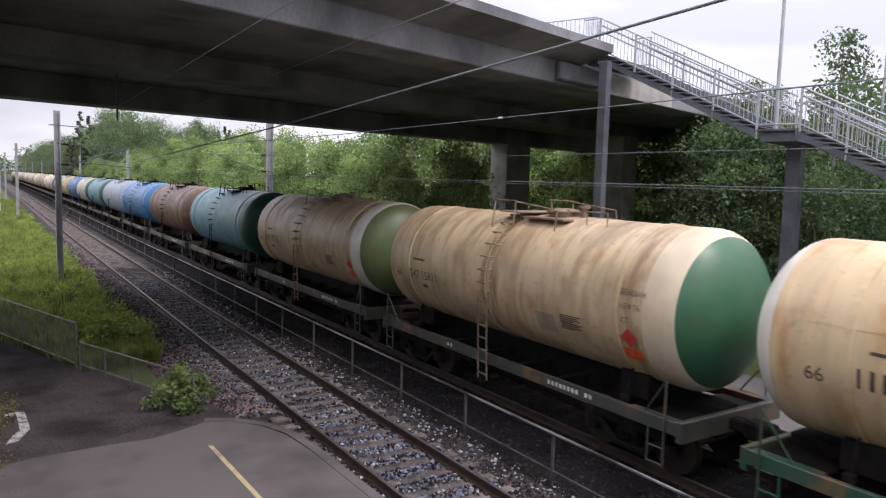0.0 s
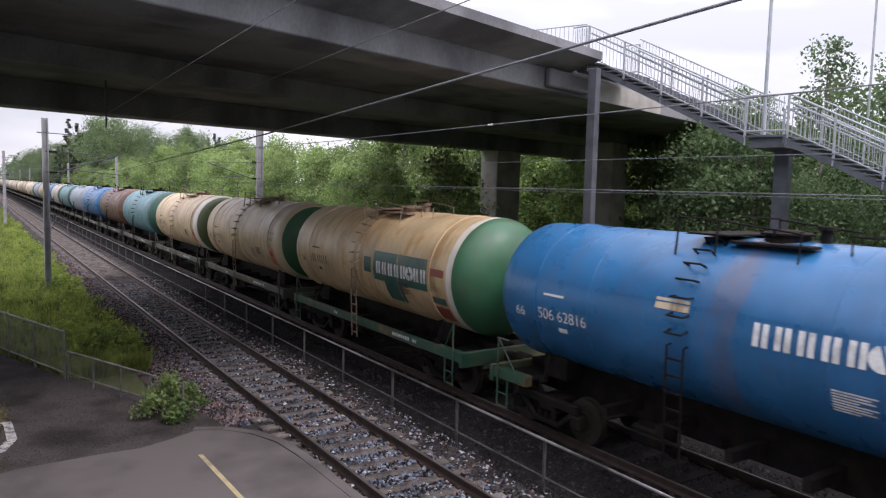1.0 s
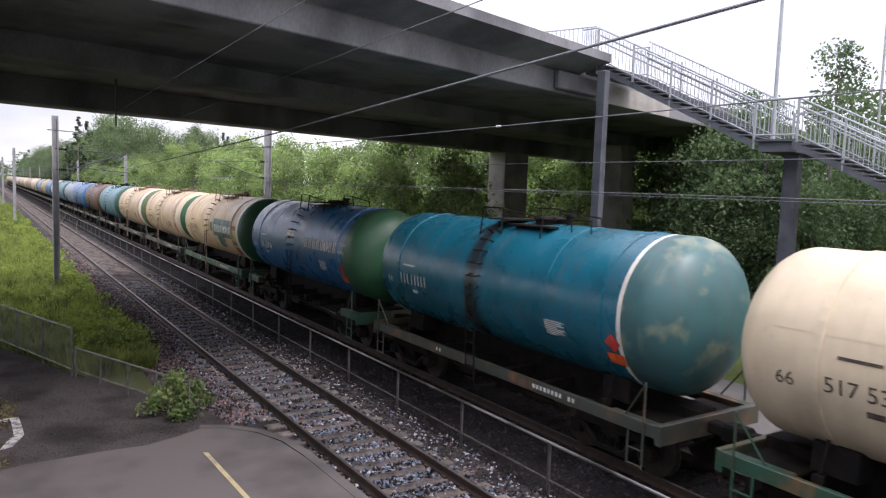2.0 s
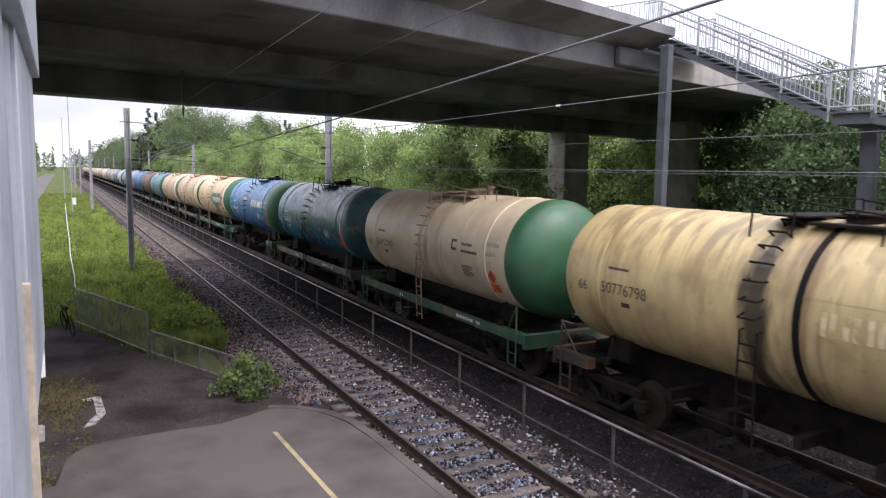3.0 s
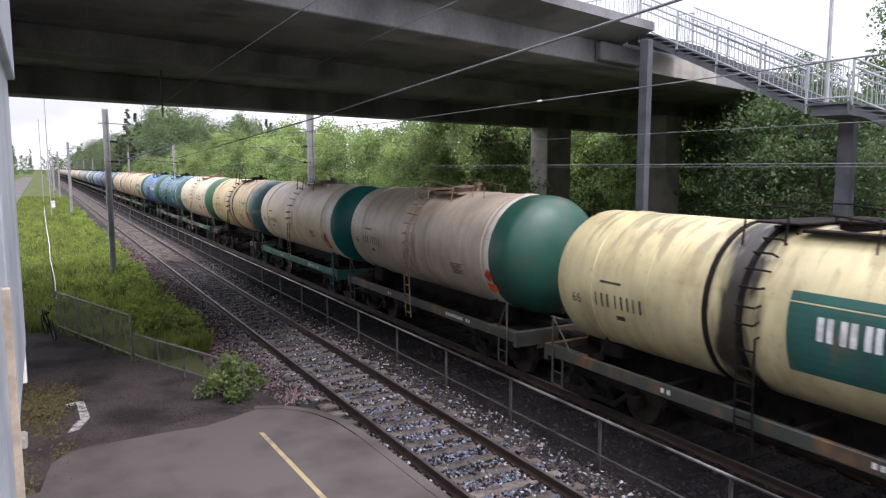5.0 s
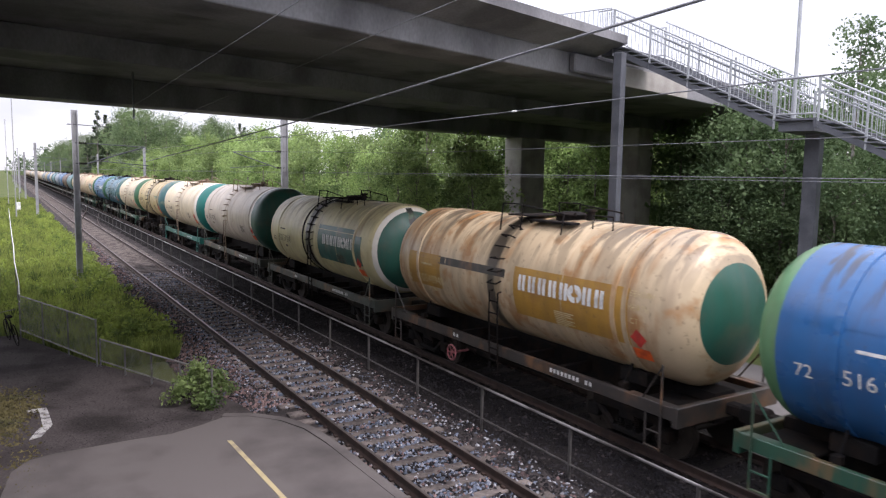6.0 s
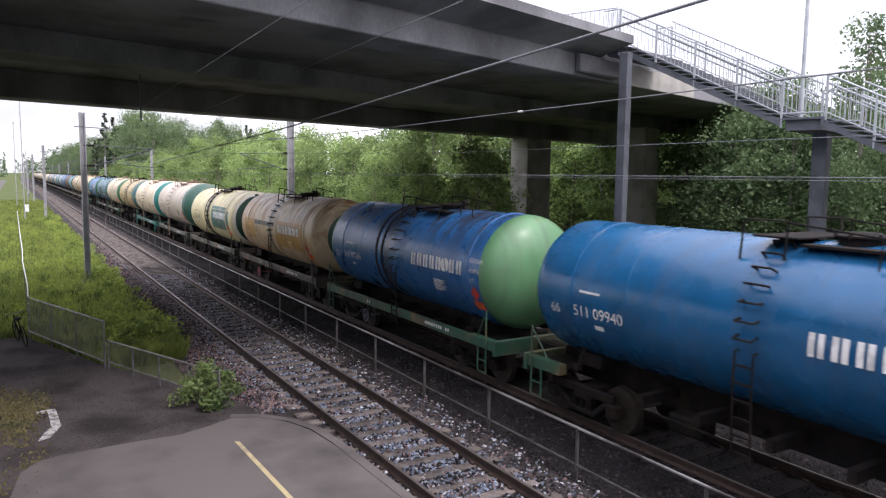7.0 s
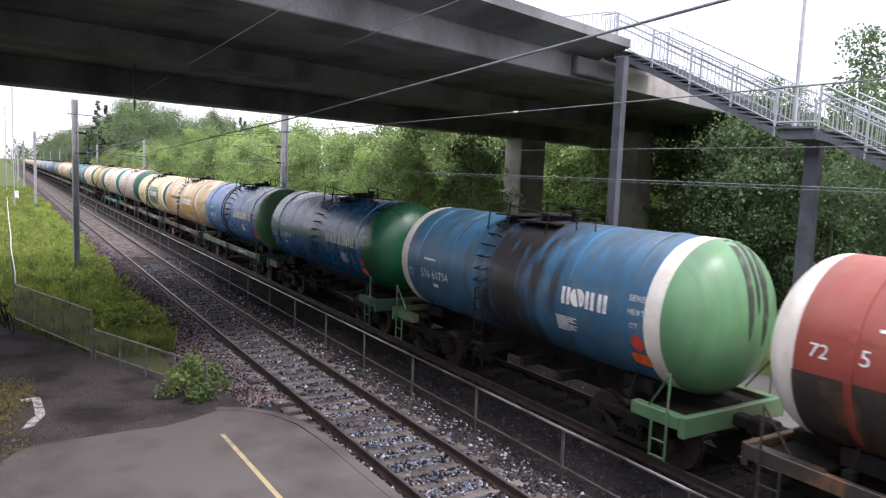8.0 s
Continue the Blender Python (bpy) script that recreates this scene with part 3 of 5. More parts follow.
def bridge():
    b = empty("road_bridge", BRIDGE, "grey concrete road bridge with deep girders over the railway", "bridge", kind="structure")
    x0, x1 = -60, 60
    bm = bmesh.new()
    box(bm, x0, 13.21, 9.32, x1, 33.9, 9.7)
    part("deck_slab", bm, M_CONCRETE, b)
    bm = bmesh.new()
    profile = [(11.95, 9.66), (13.2, 9.34), (13.2, 9.86), (11.95, 9.93)]
    a, c = [bm.verts.new((x0, y, z)) for y, z in profile], [bm.verts.new((21.4, y, z)) for y, z in profile]
    for i in range(4):
        bm.faces.new((a[i], c[i], c[(i + 1) % 4], a[(i + 1) % 4]))
    bm.faces.new(a), bm.faces.new(c[::-1])
    bmesh.ops.recalc_face_normals(bm, faces=bm.faces)
    part("edge_beam", bm, M_CONCRETE, b)
    for y, w, z in ((13.2, 1.5, 8.6), (22.6, 1.9, 8.6), (32.3, 1.6, 8.2)):
        bm = bmesh.new()
        box(bm, x0, y, z, x1, y + w, 9.325, 0.03)
        part("girder", bm, M_CONCRETE, b)
    bm = bmesh.new()
    box(bm, 11.0, 25.6, 7.1, 11.05, 25.65, 8.9)
    part("hanger", bm, M_STEEL_DK, b, "thin steel hanger under the bridge")
    # piers under the second and third girders, and the ones beyond the near side
    for x, y, z in ((43.7, 23.5, 8.6), (44.3, 33.1, 8.2)):
        bm = bmesh.new()
        w = 1.0 if y < 30 else 1.5
        box(bm, x - w, y - 0.8, -0.6, x + w, y + 0.8, z - 0.002, 0.06)
        # paler than the other piers: the light on their lit sides is in the colour
        part("pier", bm, M_CONCRETE_LT, b)
    for x, y in ((-14, 14.0), (-14, 23.5), (-14, 33.1)):
        bm = bmesh.new()
        box(bm, x - 1.0, y - 0.7, -0.6, x + 1.0, y + 0.7, 8.598 if y < 30 else 8.198, 0.06)
        part("pier", bm, M_CONCRETE, b)
    # added pale panel on the near girder; its colour imitates skylight on the face
    bm = bmesh.new()
    box(bm, 23.3, 13.1, 8.6, 28.6, 13.19, 9.3, 0.01)
    part("wing_wall", bm, M_CONCRETE_LT, b, "pale panel standing in for the skylit end of the near girder")
    bm = bmesh.new()
    box(bm, 19.9, 12.95, 8.7, 22.4, 13.19, 9.3, 0.05)
    part("corbel", bm, M_CONCRETE, b)
    # railing on the deck beside the stairs
    bm = bmesh.new()
    for z in (10.15, 11.05):
        tube(bm, (21.2, 12.45, z - 0.2), (20.6, 16.6, z - 0.2), 0.02, 6)
    part("rail", bm, M_STEEL, b)
    bm = bmesh.new()
    tube(bm, (0, 0, 9.68), (0, 0, 10.85), 0.013, 6)
    bar = part("baluster", bm, M_STEEL, b)
    bar.matrix_basis = pose(21.2, 12.45, 0)
    for i in range(1, 27):
        again(bar, b, pose(21.2 - 0.6 * i / 26, 12.45 + 4.15 * i / 26, 0))


bridge()


def stairs():
    """Open steel stairs from the deck down towards the platform, square to the bridge."""
    s = empty("footbridge_stairs", BRIDGE, "galvanised steel stairs with barred railings down from the bridge", "stairs", kind="structure")
    xa, xb = 21.3, 25.0
    flights = [(12.4, 9.70, 7.15, 7.02), (6.0, 7.02, 1.2, 4.55), (0.0, 4.55, -8.6, -0.3)]
    bm = bmesh.new()
    box(bm, xa - 0.06, -0.16, -0.045, xb + 0.06, 0.16, 0, 0.008)
    tread = part("tread", bm, M_STEEL_DK, s)
    bm = bmesh.new()
    box(bm, -0.03, -0.03, -0.28, 0.03, 0.03, 1.12, 0.006)
    post = part("post", bm, M_STEEL, s)
    bm = bmesh.new()
    tube(bm, (0, 0, 0.12), (0, 0, 1.05), 0.011, 6)
    bar = part("baluster", bm, M_STEEL, s)
    used = [False, False, False]

    def put(ob, k, m):
        if used[k]:
            again(ob, s, m)
        else:
            ob.matrix_basis, used[k] = m, True

    for ya, za, yb, zb in flights:
        n = 18 if za > 5 else 27
        for i in range(1, n):
            f = i / n
            put(tread, 0, pose(0, ya + (yb - ya) * f, za + (zb - za) * f))
        for x in (xa, xb):
            bm = bmesh.new()
            vs = []
            for y, z in ((ya + 0.1, za - 0.24), (ya + 0.1, za - 0.04), (yb, zb - 0.04), (yb, zb - 0.24)):
                vs.append((bm.verts.new((x - 0.03, y, z)), bm.verts.new((x + 0.03, y, z))))
            bm.faces.new([v[0] for v in vs]), bm.faces.new([v[1] for v in reversed(vs)])
            for i in range(4):
                j = (i + 1) % 4
                bm.faces.new((vs[i][0], vs[i][1], vs[j][1], vs[j][0]))
            bmesh.ops.recalc_face_normals(bm, faces=bm.faces)
            part("stringer", bm, M_STEEL_DK, s)
        for x, inner in ((xa, False), (xa + 0.14, True), (xb - 0.14, True), (xb, False)):
            bm = bmesh.new()
            for h, r in ((0.9, 0.032), (0.7, 0.025)) if inner else ((1.12 if x == xa else 1.32, 0.028), (0.12, 0.018)):
                tube(bm, (x, ya, za + h), (x, yb, zb + h), r, 8)
            part("handrail" if inner else "rail", bm, M_STEEL, s)
        for x in (xa, xb):
            for i in range(5):
                f = i / 4
                put(post, 1, pose(x, ya + (yb - ya) * f, za + (zb - za) * f))
            for i in range(1, 40):
                if i % 10:
                    f = i / 40
                    tall = 1.0 if x == xa else 1.24
                    put(bar, 2, pose(x, ya + (yb - ya) * f, za + (zb - za) * f) @ Matrix.Diagonal((1, 1, tall, 1)))
    for y0, y1, z in ((12.4, 13.0, 9.70), (6.0, 7.15, 7.02), (0.0, 1.2, 4.55)):
        bm = bmesh.new()
        box(bm, xa - 0.03, y0, z - 0.06, xb + 0.03, y1, z - 0.002)
        box(bm, xa + 0.1, y0 + 0.1, z - 0.35, xb - 0.1, y1 - 0.1, z - 0.065)
        part("landing", bm, M_STEEL_DK, s)
        for x in (xa, xb):
            bm = bmesh.new()
            for h in (1.12, 0.12):
                tube(bm, (x, y0, z + h), (x, y1, z + h), 0.025, 6)
            part("rail", bm, M_STEEL, s)
            for i in range(1, 9):
                again(bar, s, pose(x, y0 + (y1 - y0) * i / 9, z))
    for x, y, z, w in ((20.36, 11.6, 9.2, 0.15), (22.9, 6.5, 6.68, 0.21), (23.2, 0.6, 4.21, 0.24)):
        bm = bmesh.new()
        box(bm, x - w, y - w, -0.6, x + w, y + w, z, 0.02)
        box(bm, x - w * 1.5, y - w * 1.5, -0.45, x + w * 1.5, y + w * 1.5, -0.3, 0.02)
        part("column", bm, M_STEEL_DK, s, "grey steel column under the stairs")


stairs()


def lamp_post(x, y, h, m, z=-0.42):
    p = empty("lamp_post", pose(x, y, z), "slim grey street lamp post", "lamp post", "lamp posts")
    bm = bmesh.new()
    tube(bm, (0, 0, 0), (0, 0, h), 0.055, 10, 0.045)
    tube(bm, (0, 0, 0), (0, 0, 0.9), 0.075, 10)
    part("pole", bm, m, p)
    bm = bmesh.new()
    tube(bm, (0, 0, h), (0, 1.2, h + 0.15), 0.035, 6)
    part("arm", bm, m, p)
    bm = bmesh.new()
    box(bm, -0.12, 1.1, h + 0.08, 0.12, 1.75, h + 0.2, 0.03)
    part("lamp_head", bm, m, p)


lamp_post(19.92, 12.6, 9, M_STEEL, 7.058)
lamp_post(31.5, 15.2, 18, M_STEEL)
lamp_post(0.95, 92, 13.5, M_MAST)
lamp_post(0.35, 128, 13, M_MAST)
lamp_post(2.0, 140, 9, M_MAST)


def mast(x, y, side, h=8.6, w=0.11):
    """A catenary mast with its bracket; side is +1 when the track lies towards +x."""
    p = empty("catenary_mast", pose(x, y, -0.42), "grey steel catenary mast with bracket arm and insulators", "mast", "catenary masts")
    bm = bmesh.new()
    for sx in (-1, 1):
        box(bm, sx * w - 0.03, -0.12, 0, sx * w + 0.03, 0.12, h)
    box(bm, -w, -0.012, 0, w, 0.012, h)
    part("pole", bm, M_MAST, p)
    bm = bmesh.new()
    box(bm, -0.35, -0.35, -0.3, 0.35, 0.35, 0.25, 0.03)
    part("footing", bm, M_CONCRETE, p)
    reach = 3.2 * side
    bm = bmesh.new()
    chain(bm, [(0, 0, 7.9), (reach * 0.45, 0, 7.85)], 0.025, 6)
    tube(bm, (-0.35 * side, 0, 7.9), (0, 0, 7.9), 0.025, 6)
    part("top_arm", bm, M_STEEL_DK, p)
    bm = bmesh.new()
    tube(bm, (0.5 * side, 0, 6.0), (reach, 0, 6.9), 0.03, 6)
    tube(bm, (0.5 * side, 0, 7.0), (reach, 0, 6.9), 0.02, 6)
    tube(bm, (0.9 * side, 0, 6.15), (reach * 1.05, 0, 5.95), 0.02, 6)
    part("bracket", bm, M_STEEL_DK, p)
    for z in (6.0, 7.0):
        bm = bmesh.new()
        for i in range(4):
            tube(bm, ((0.15 + 0.09 * i) * side, 0, z), ((0.19 + 0.09 * i) * side, 0, z), 0.07, 8)
        tube(bm, (0, 0, z), (0.5 * side, 0, z), 0.025, 6)
        part("insulator", bm, M_BLACKSTEEL, p)
    return p


mast(3.03, 39.5, 1)
mast(14.9, 43.0, -1, 9.2, 0.17)
for i in range(1, 7):
    mast(3.0, 39.5 + 52 * i, 1)
    mast(14.9, 43.0 + 52 * i, -1)


def wire(name, pts, r, label):
    bm = bmesh.new()
    chain(bm, pts, r, 6)
    tagged(part(name, bm, M_WIRE), label, "overhead wire")


def sag(a, b, drop, n=10):
    a, b = Vector(a), Vector(b)
    return [a.lerp(b, i / n) - Vector((0, 0, drop * 4 * (i / n) * (1 - i / n))) for i in range(n + 1)]


wire("contact_wire", [(TRACK_1, -12, 5.3), (TRACK_1, 40, 5.3), (TRACK_1, 360, 5.45)], 0.0055, "thin grey overhead contact wire above the near track")
wire("contact_wire", [(TRACK_2, -12, 5.27), (TRACK_2, 40, 5.27), (TRACK_2, 360, 5.45)], 0.0055, "thin grey overhead contact wire above the far track")
wire("carrier_wire", [(TRACK_1, -12, 6.3), (TRACK_1, 14, 6.23), (TRACK_1, 39.5, 6.4)] + [(TRACK_1, 91.5 + 52 * i, 6.4) for i in range(5)], 0.008, "grey carrier wire above the near track")
wire("carrier_wire", [(TRACK_2, -12, 5.97), (TRACK_2, 20, 5.98), (TRACK_2, 43, 6.5)] + [(TRACK_2, 95 + 52 * i, 6.5) for i in range(5)], 0.007, "grey carrier wire above the far track")
wire("anchor_cable", [(6.54, -6, 7.76), (6.54, 5.3, 7.22), (6.54, 18.4, 6.59), (6.2, 39.5, 5.72)], 0.019, "thick twisted anchor cable slung under the bridge")
wire("feeder_cable", sag((6.54, -8, 8.64), (6.54, 39.5, 7.45), 0.0), 0.009, "thin feeder cable to the mast")
wire("return_cable", sag((3.1, -4, 7.6), (3.03, 39.5, 6.6), 0.0), 0.006, "thin return cable to the mast")
bm = bmesh.new()
tube(bm, (TRACK_1, 8.54, 6.245), (TRACK_1, 8.63, 6.245), 0.017, 8)
tagged(part("wire_clamp", bm, M_MARK_W), "small pale clamp on the carrier wire", "clamp")


# ---- cladding of the station building close to the camera ----
def cladding():
    b = empty("station_wall", pose(0, 0, 0), "grey corrugated sheet-metal wall edge of the station building", "wall", kind="structure")
    bm = bmesh.new()
    pts, n = [], 20
    for i in range(n + 1):
        pts.append((-0.24 - (0.04 if i % 4 > 1 else 0), 1.2 + 3.8 * i / n))
    lo, hi = [bm.verts.new((x, y, -0.3)) for x, y in pts], [bm.verts.new((x, y, 6.15)) for x, y in pts]
    for i in range(n):
        bm.faces.new((lo[i], lo[i + 1], hi[i + 1], hi[i]))
    box(bm, -0.36, 1.2, -0.3, -0.29, 5.0, 6.15)
    part("sheet", bm, M_CLAD, b)
    bm = bmesh.new()
    box(bm, -0.34, 5.06, 3.56, -0.21, 7.98, 6.15, 0.008)
    part("upper_panel", bm, M_CLAD, b)
    bm = bmesh.new()
    tube(bm, (-0.25, 7.8, 3.2), (-0.25, 7.8, 3.6), 0.035, 8)
    part("drain_spout", bm, M_MARK_W, b, "short white drain spout")
    bm = bmesh.new()
    box(bm, -0.36, 1.0, 6.1, -0.15, 8.0, 9.0, 0.01)
    part("fascia", bm, M_CLAD, b)
    bm = bmesh.new()
    box(bm, -0.258, 5.003, -0.3, -0.194, 5.055, 4.54, 0.006)
    part("post", bm, M_BEIGE, b, "beige painted post")
    # unseen mass behind the wall edge, added to block low sky light
    bm = bmesh.new()
    box(bm, -16, -26, -0.4, -0.62, 7.88, 9.2)
    part("building_body", bm, M_CLAD, b)


cladding()
bm = bmesh.new()
box(bm, -0.82, 15.5, -0.19, -0.5, 15.9, 0.08, 0.04)
tagged(part("stone_block", bm, M_CONCRETE_LT), "pale concrete block lying at the wall foot", "block")


# ---- yard fences ----
def panel_fence(name, pts, h, label, posts):
    f = empty(name, pose(0, 0, 0), label, "fence")
    (xa, ya), (xb, yb) = pts
    L = math.hypot(xb - xa, yb - ya)
    bm = bmesh.new()
    for z in (h, 0.0):
        tube(bm, (xa, ya, z), (xb, yb, z), 0.022, 8)
    part("rail", bm, M_FENCE, f)
    for i in range(posts):
        t = i / (posts - 1)
        bm = bmesh.new()
        tube(bm, (xa + (xb - xa) * t, ya + (yb - ya) * t, -0.25), (xa + (xb - xa) * t, ya + (yb - ya) * t, h + (0.03 if i in (0, posts - 1) else 0)), 0.024, 8)
        part("post", bm, M_FENCE, f)
    bm = bmesh.new()
    n = int(L / 0.09)
    for i in range(-int(h / 0.09), n):
        for sgn in (1, -1):
            s0, s1, z0, z1 = (i * 0.09, i * 0.09 + h, 0.0, h) if sgn > 0 else (i * 0.09, i * 0.09 + h, h, 0.0)
            ca, cb = max(s0, 0), min(s1, L)
            if cb <= ca:
                continue
            za, zb = z0 + (z1 - z0) * (ca - s0) / h, z0 + (z1 - z0) * (cb - s0) / h
            tube(bm, (xa + (xb - xa) * ca / L, ya + (yb - ya) * ca / L, za), (xa + (xb - xa) * cb / L, ya + (yb - ya) * cb / L, zb), 0.0035, 3)
    part("wire_mesh", bm, M_FENCE, f, "diamond wire mesh")


panel_fence("mesh_fence", [(0.24, 26.7), (1.98, 21.4)], 1.14, "tall grey diamond-mesh fence at the yard edge", 4)
panel_fence("mesh_fence", [(2.06, 21.3), (3.95, 16.6)], 0.61, "low grey diamond-mesh fence at the yard edge", 5)


def pipe_rail():
    f = empty("pipe_rail", pose(0.25, 0, 0), "thin white pipe rail along the grass", "railing")
    bm = bmesh.new()
    chain(bm, [(0, 26.6, 0.95), (0.05, 32, 0.8), (-0.02, 40, 0.82), (0.03, 48, 0.7), (0, 60, 0.7), (0, 96, 0.7)], 0.02, 6)
    part("rail", bm, M_MARK_W, f)
    for i in range(12):
        bm = bmesh.new()
        tube(bm, (0, 32 + 5.8 * i, -0.45), (0, 32 + 5.8 * i, 0.72), 0.025, 6)
        part("post", bm, M_FENCE, f)


pipe_rail()
bm = bmesh.new()
box(bm, 1.15, 106.3, -0.45, 1.6, 106.7, 0.95, 0.03)
tagged(part("cable_cabinet", bm, M_MARK_W), "small white trackside cable cabinet", "cabinet")


def bicycle(x, y, turn):
    """A parked bicycle leaning by the fence."""
    b = empty("bicycle", pose(x, y, -0.19, 0, -8, turn), "dark parked bicycle leaning at the mesh fence", "bicycle")
    for cy in (-0.52, 0.52):
        bm = bmesh.new()
        chain(bm, [(0, cy + 0.33 * math.cos(i * 0.3142), 0.34 + 0.33 * math.sin(i * 0.3142)) for i in range(21)], 0.018, 6)
        wheel = part("wheel", bm, M_BLACKSTEEL, b)
        bm = bmesh.new()
        for i in range(8):
            tube(bm, (0, cy, 0.34), (0, cy + 0.32 * math.cos(i * 0.785), 0.34 + 0.32 * math.sin(i * 0.785)), 0.003, 3)
        part("spokes", bm, M_FENCE, wheel)
    bm = bmesh.new()
    for p, q in (((0, -0.52, 0.34), (0, -0.1, 0.3)), ((0, -0.1, 0.3), (0, -0.22, 0.85)), ((0, -0.52, 0.34), (0, -0.2, 0.75)), ((0, -0.2, 0.75), (0, 0.36, 0.8)), ((0, -0.1, 0.3), (0, 0.38, 0.72)), ((0, 0.34, 0.9), (0, 0.52, 0.34))):
        tube(bm, p, q, 0.016, 6)
    part("frame", bm, M_BLACKSTEEL, b)
    bm = bmesh.new()
    box(bm, -0.07, -0.36, 0.86, 0.07, -0.1, 0.92, 0.02)
    part("saddle", bm, M_BLACKSTEEL, b)
    bm = bmesh.new()
    chain(bm, [(-0.28, 0.22, 0.98), (-0.1, 0.36, 0.96), (0.1, 0.36, 0.96), (0.28, 0.22, 0.98)], 0.014, 6)
    part("handlebar", bm, M_FENCE, b)


bicycle(0.02, 25.7, 12)


# ---- plants ----
def leaf_cloud(centres, radii, per, size, seed, flat=0.75):
    """Many small two-sided leaves in uneven clumps."""
    rng = np.random.default_rng(seed)
    n = len(centres) * per
    c = np.repeat(np.array(centres, float), per, 0)
    r = np.repeat(np.array(radii, float), per)[:, None]
    d = rng.normal(size=(n, 3))
    d /= np.linalg.norm(d, axis=1)[:, None]
    p = c + d * r * (rng.random((n, 1)) ** 0.45) * np.array([1, 1, flat])
    a, b = rng.normal(size=(n, 3)), rng.normal(size=(n, 3))
    a /= np.linalg.norm(a, axis=1)[:, None]
    b -= (a * b).sum(1)[:, None] * a
    b /= np.linalg.norm(b, axis=1)[:, None]
    s = size * rng.uniform(0.6, 1.3, (n, 1))
    v = np.stack([p - a * s, p + b * s * 0.55, p + a * s, p - b * s * 0.55], 1).reshape(-1, 3)
    f = np.arange(n * 4).reshape(-1, 4)
    return v.tolist(), f.tolist()


def make_tree(seed, h, spread, mat, leaf, clumps, per, low=0.12, conifer=False, label="", trunk_r=0.12):
    rng = random.Random(seed)
    t = empty("tree", pose(0, 0, -300), label, "tree", "trees along the railway")
    cs, rs = [], []
    bm = bmesh.new()
    tube(bm, (0, 0, 0), (0, 0, h * 0.5), trunk_r, 8, trunk_r * 0.6)
    tube(bm, (0, 0, h * 0.5), (0.05 * h * rng.uniform(-1, 1), 0.05 * h * rng.uniform(-1, 1), h * 0.95), trunk_r * 0.6, 6, 0.015)
    for i in range(clumps):
        f = (i + 0.5) / clumps
        z = h * (low + (0.96 - low) * f)
        if conifer:
            w = spread * (1 - f) * rng.uniform(0.7, 1.05) + 0.12
        else:
            w = spread * math.sin(math.pi * min(1, 0.18 + 0.8 * f)) ** 0.6 * rng.uniform(0.35, 1.12)
        ang = rng.uniform(0, 6.283)
        x, y = math.cos(ang) * w * 0.75, math.sin(ang) * w * 0.75
        cs.append((x, y, z))
        rs.append((spread * 0.28 * (1.2 - f) + 0.12) if conifer else spread * rng.uniform(0.26, 0.5))
        if i % 3 == 0:
            tube(bm, (0, 0, z * 0.82), (x, y, z), trunk_r * 0.25, 4, 0.012)
    part("trunk", bm, M_BARK, t)
    v, f = leaf_cloud(cs, rs, per, leaf, seed, 0.4 if conifer else 0.8)
    me = bpy.data.meshes.new("crown")
    me.from_pydata(v, [], f)
    me.materials.append(mat)
    crown = new("crown", me)
    crown.parent = t
    return t


LIGHT, DARK = "bushy light green birch in full leaf", "dense dark green alder in full leaf"
PROTO_LIGHT = [make_tree(11 + i, 9, 2.5 + 0.3 * i, M_LEAF, 0.125, 38, 140, label=LIGHT) for i in range(4)]
PROTO_DARK = [make_tree(31 + i, 9, 2.7 + 0.3 * i, M_LEAF_DK, 0.17, 38, 75, label=DARK) for i in range(3)]
PROTO_NEAR = [make_tree(41 + i, 9, 2.6 + 0.3 * i, M_LEAF_DK, 0.11, 44, 170, label=DARK) for i in range(3)]
PROTO_FAR = [make_tree(71 + i, 9, 2.0 + 0.35 * i, M_LEAF_FAR, 0.085, 46, 130, label="tall mixed green tree on the wooded rise") for i in range(4)]
PROTO_SPRUCE = [make_tree(51 + i, 16, 2.2 + 0.3 * i, M_NEEDLE, 0.26, 30, 55, low=0.1, conifer=True, label="tall dark pointed spruce tree") for i in range(2)]
PROTO_THIN = [make_tree(61, 12, 1.9, M_LEAF_DK, 0.085, 34, 120, low=0.3, label="slender open birch with sparse leaves")]


def plant(proto, x, y, h, base=9.0):
    s = h / base
    c = copy_thing(random.choice(proto), pose(x, y, -0.45, 0, 0, random.uniform(0, 360)))
    c.scale = (s * random.uniform(0.9, 1.15), s * random.uniform(0.9, 1.15), s)
    return c


# thicket beyond the far track
y = 30.0
while y < 210:
    x = random.uniform(20, 23)
    if x < 0.68 * y:
        plant(PROTO_LIGHT, x, y, random.uniform(6.5, 8.5))
    x = random.uniform(26, 31)
    if x < 0.68 * y:
        plant(PROTO_LIGHT, x, y + random.uniform(-2, 2), random.uniform(9, 11))
    y += 3.4 + y * 0.012
y = 55.0
while y < 330:
    plant(PROTO_LIGHT + PROTO_DARK[:1], random.uniform(33, 46), y, random.uniform(11, 14))
    y += 5.5
for i in range(26):
    plant(PROTO_LIGHT, random.uniform(42, 60), random.uniform(46, 68), random.uniform(9.5, 12.5))
for i in range(22):
    plant(PROTO_DARK, random.uniform(39, 52), random.uniform(6, 38), random.uniform(9, 12))
# wooded rise in the distance
for i in range(90):
    y = random.uniform(170, 330)
    x = y * random.uniform(0.13, 0.33)
    plant(PROTO_FAR, x, y, random.uniform(15, 22) * (1 if x < 0.27 * y else 0.8))
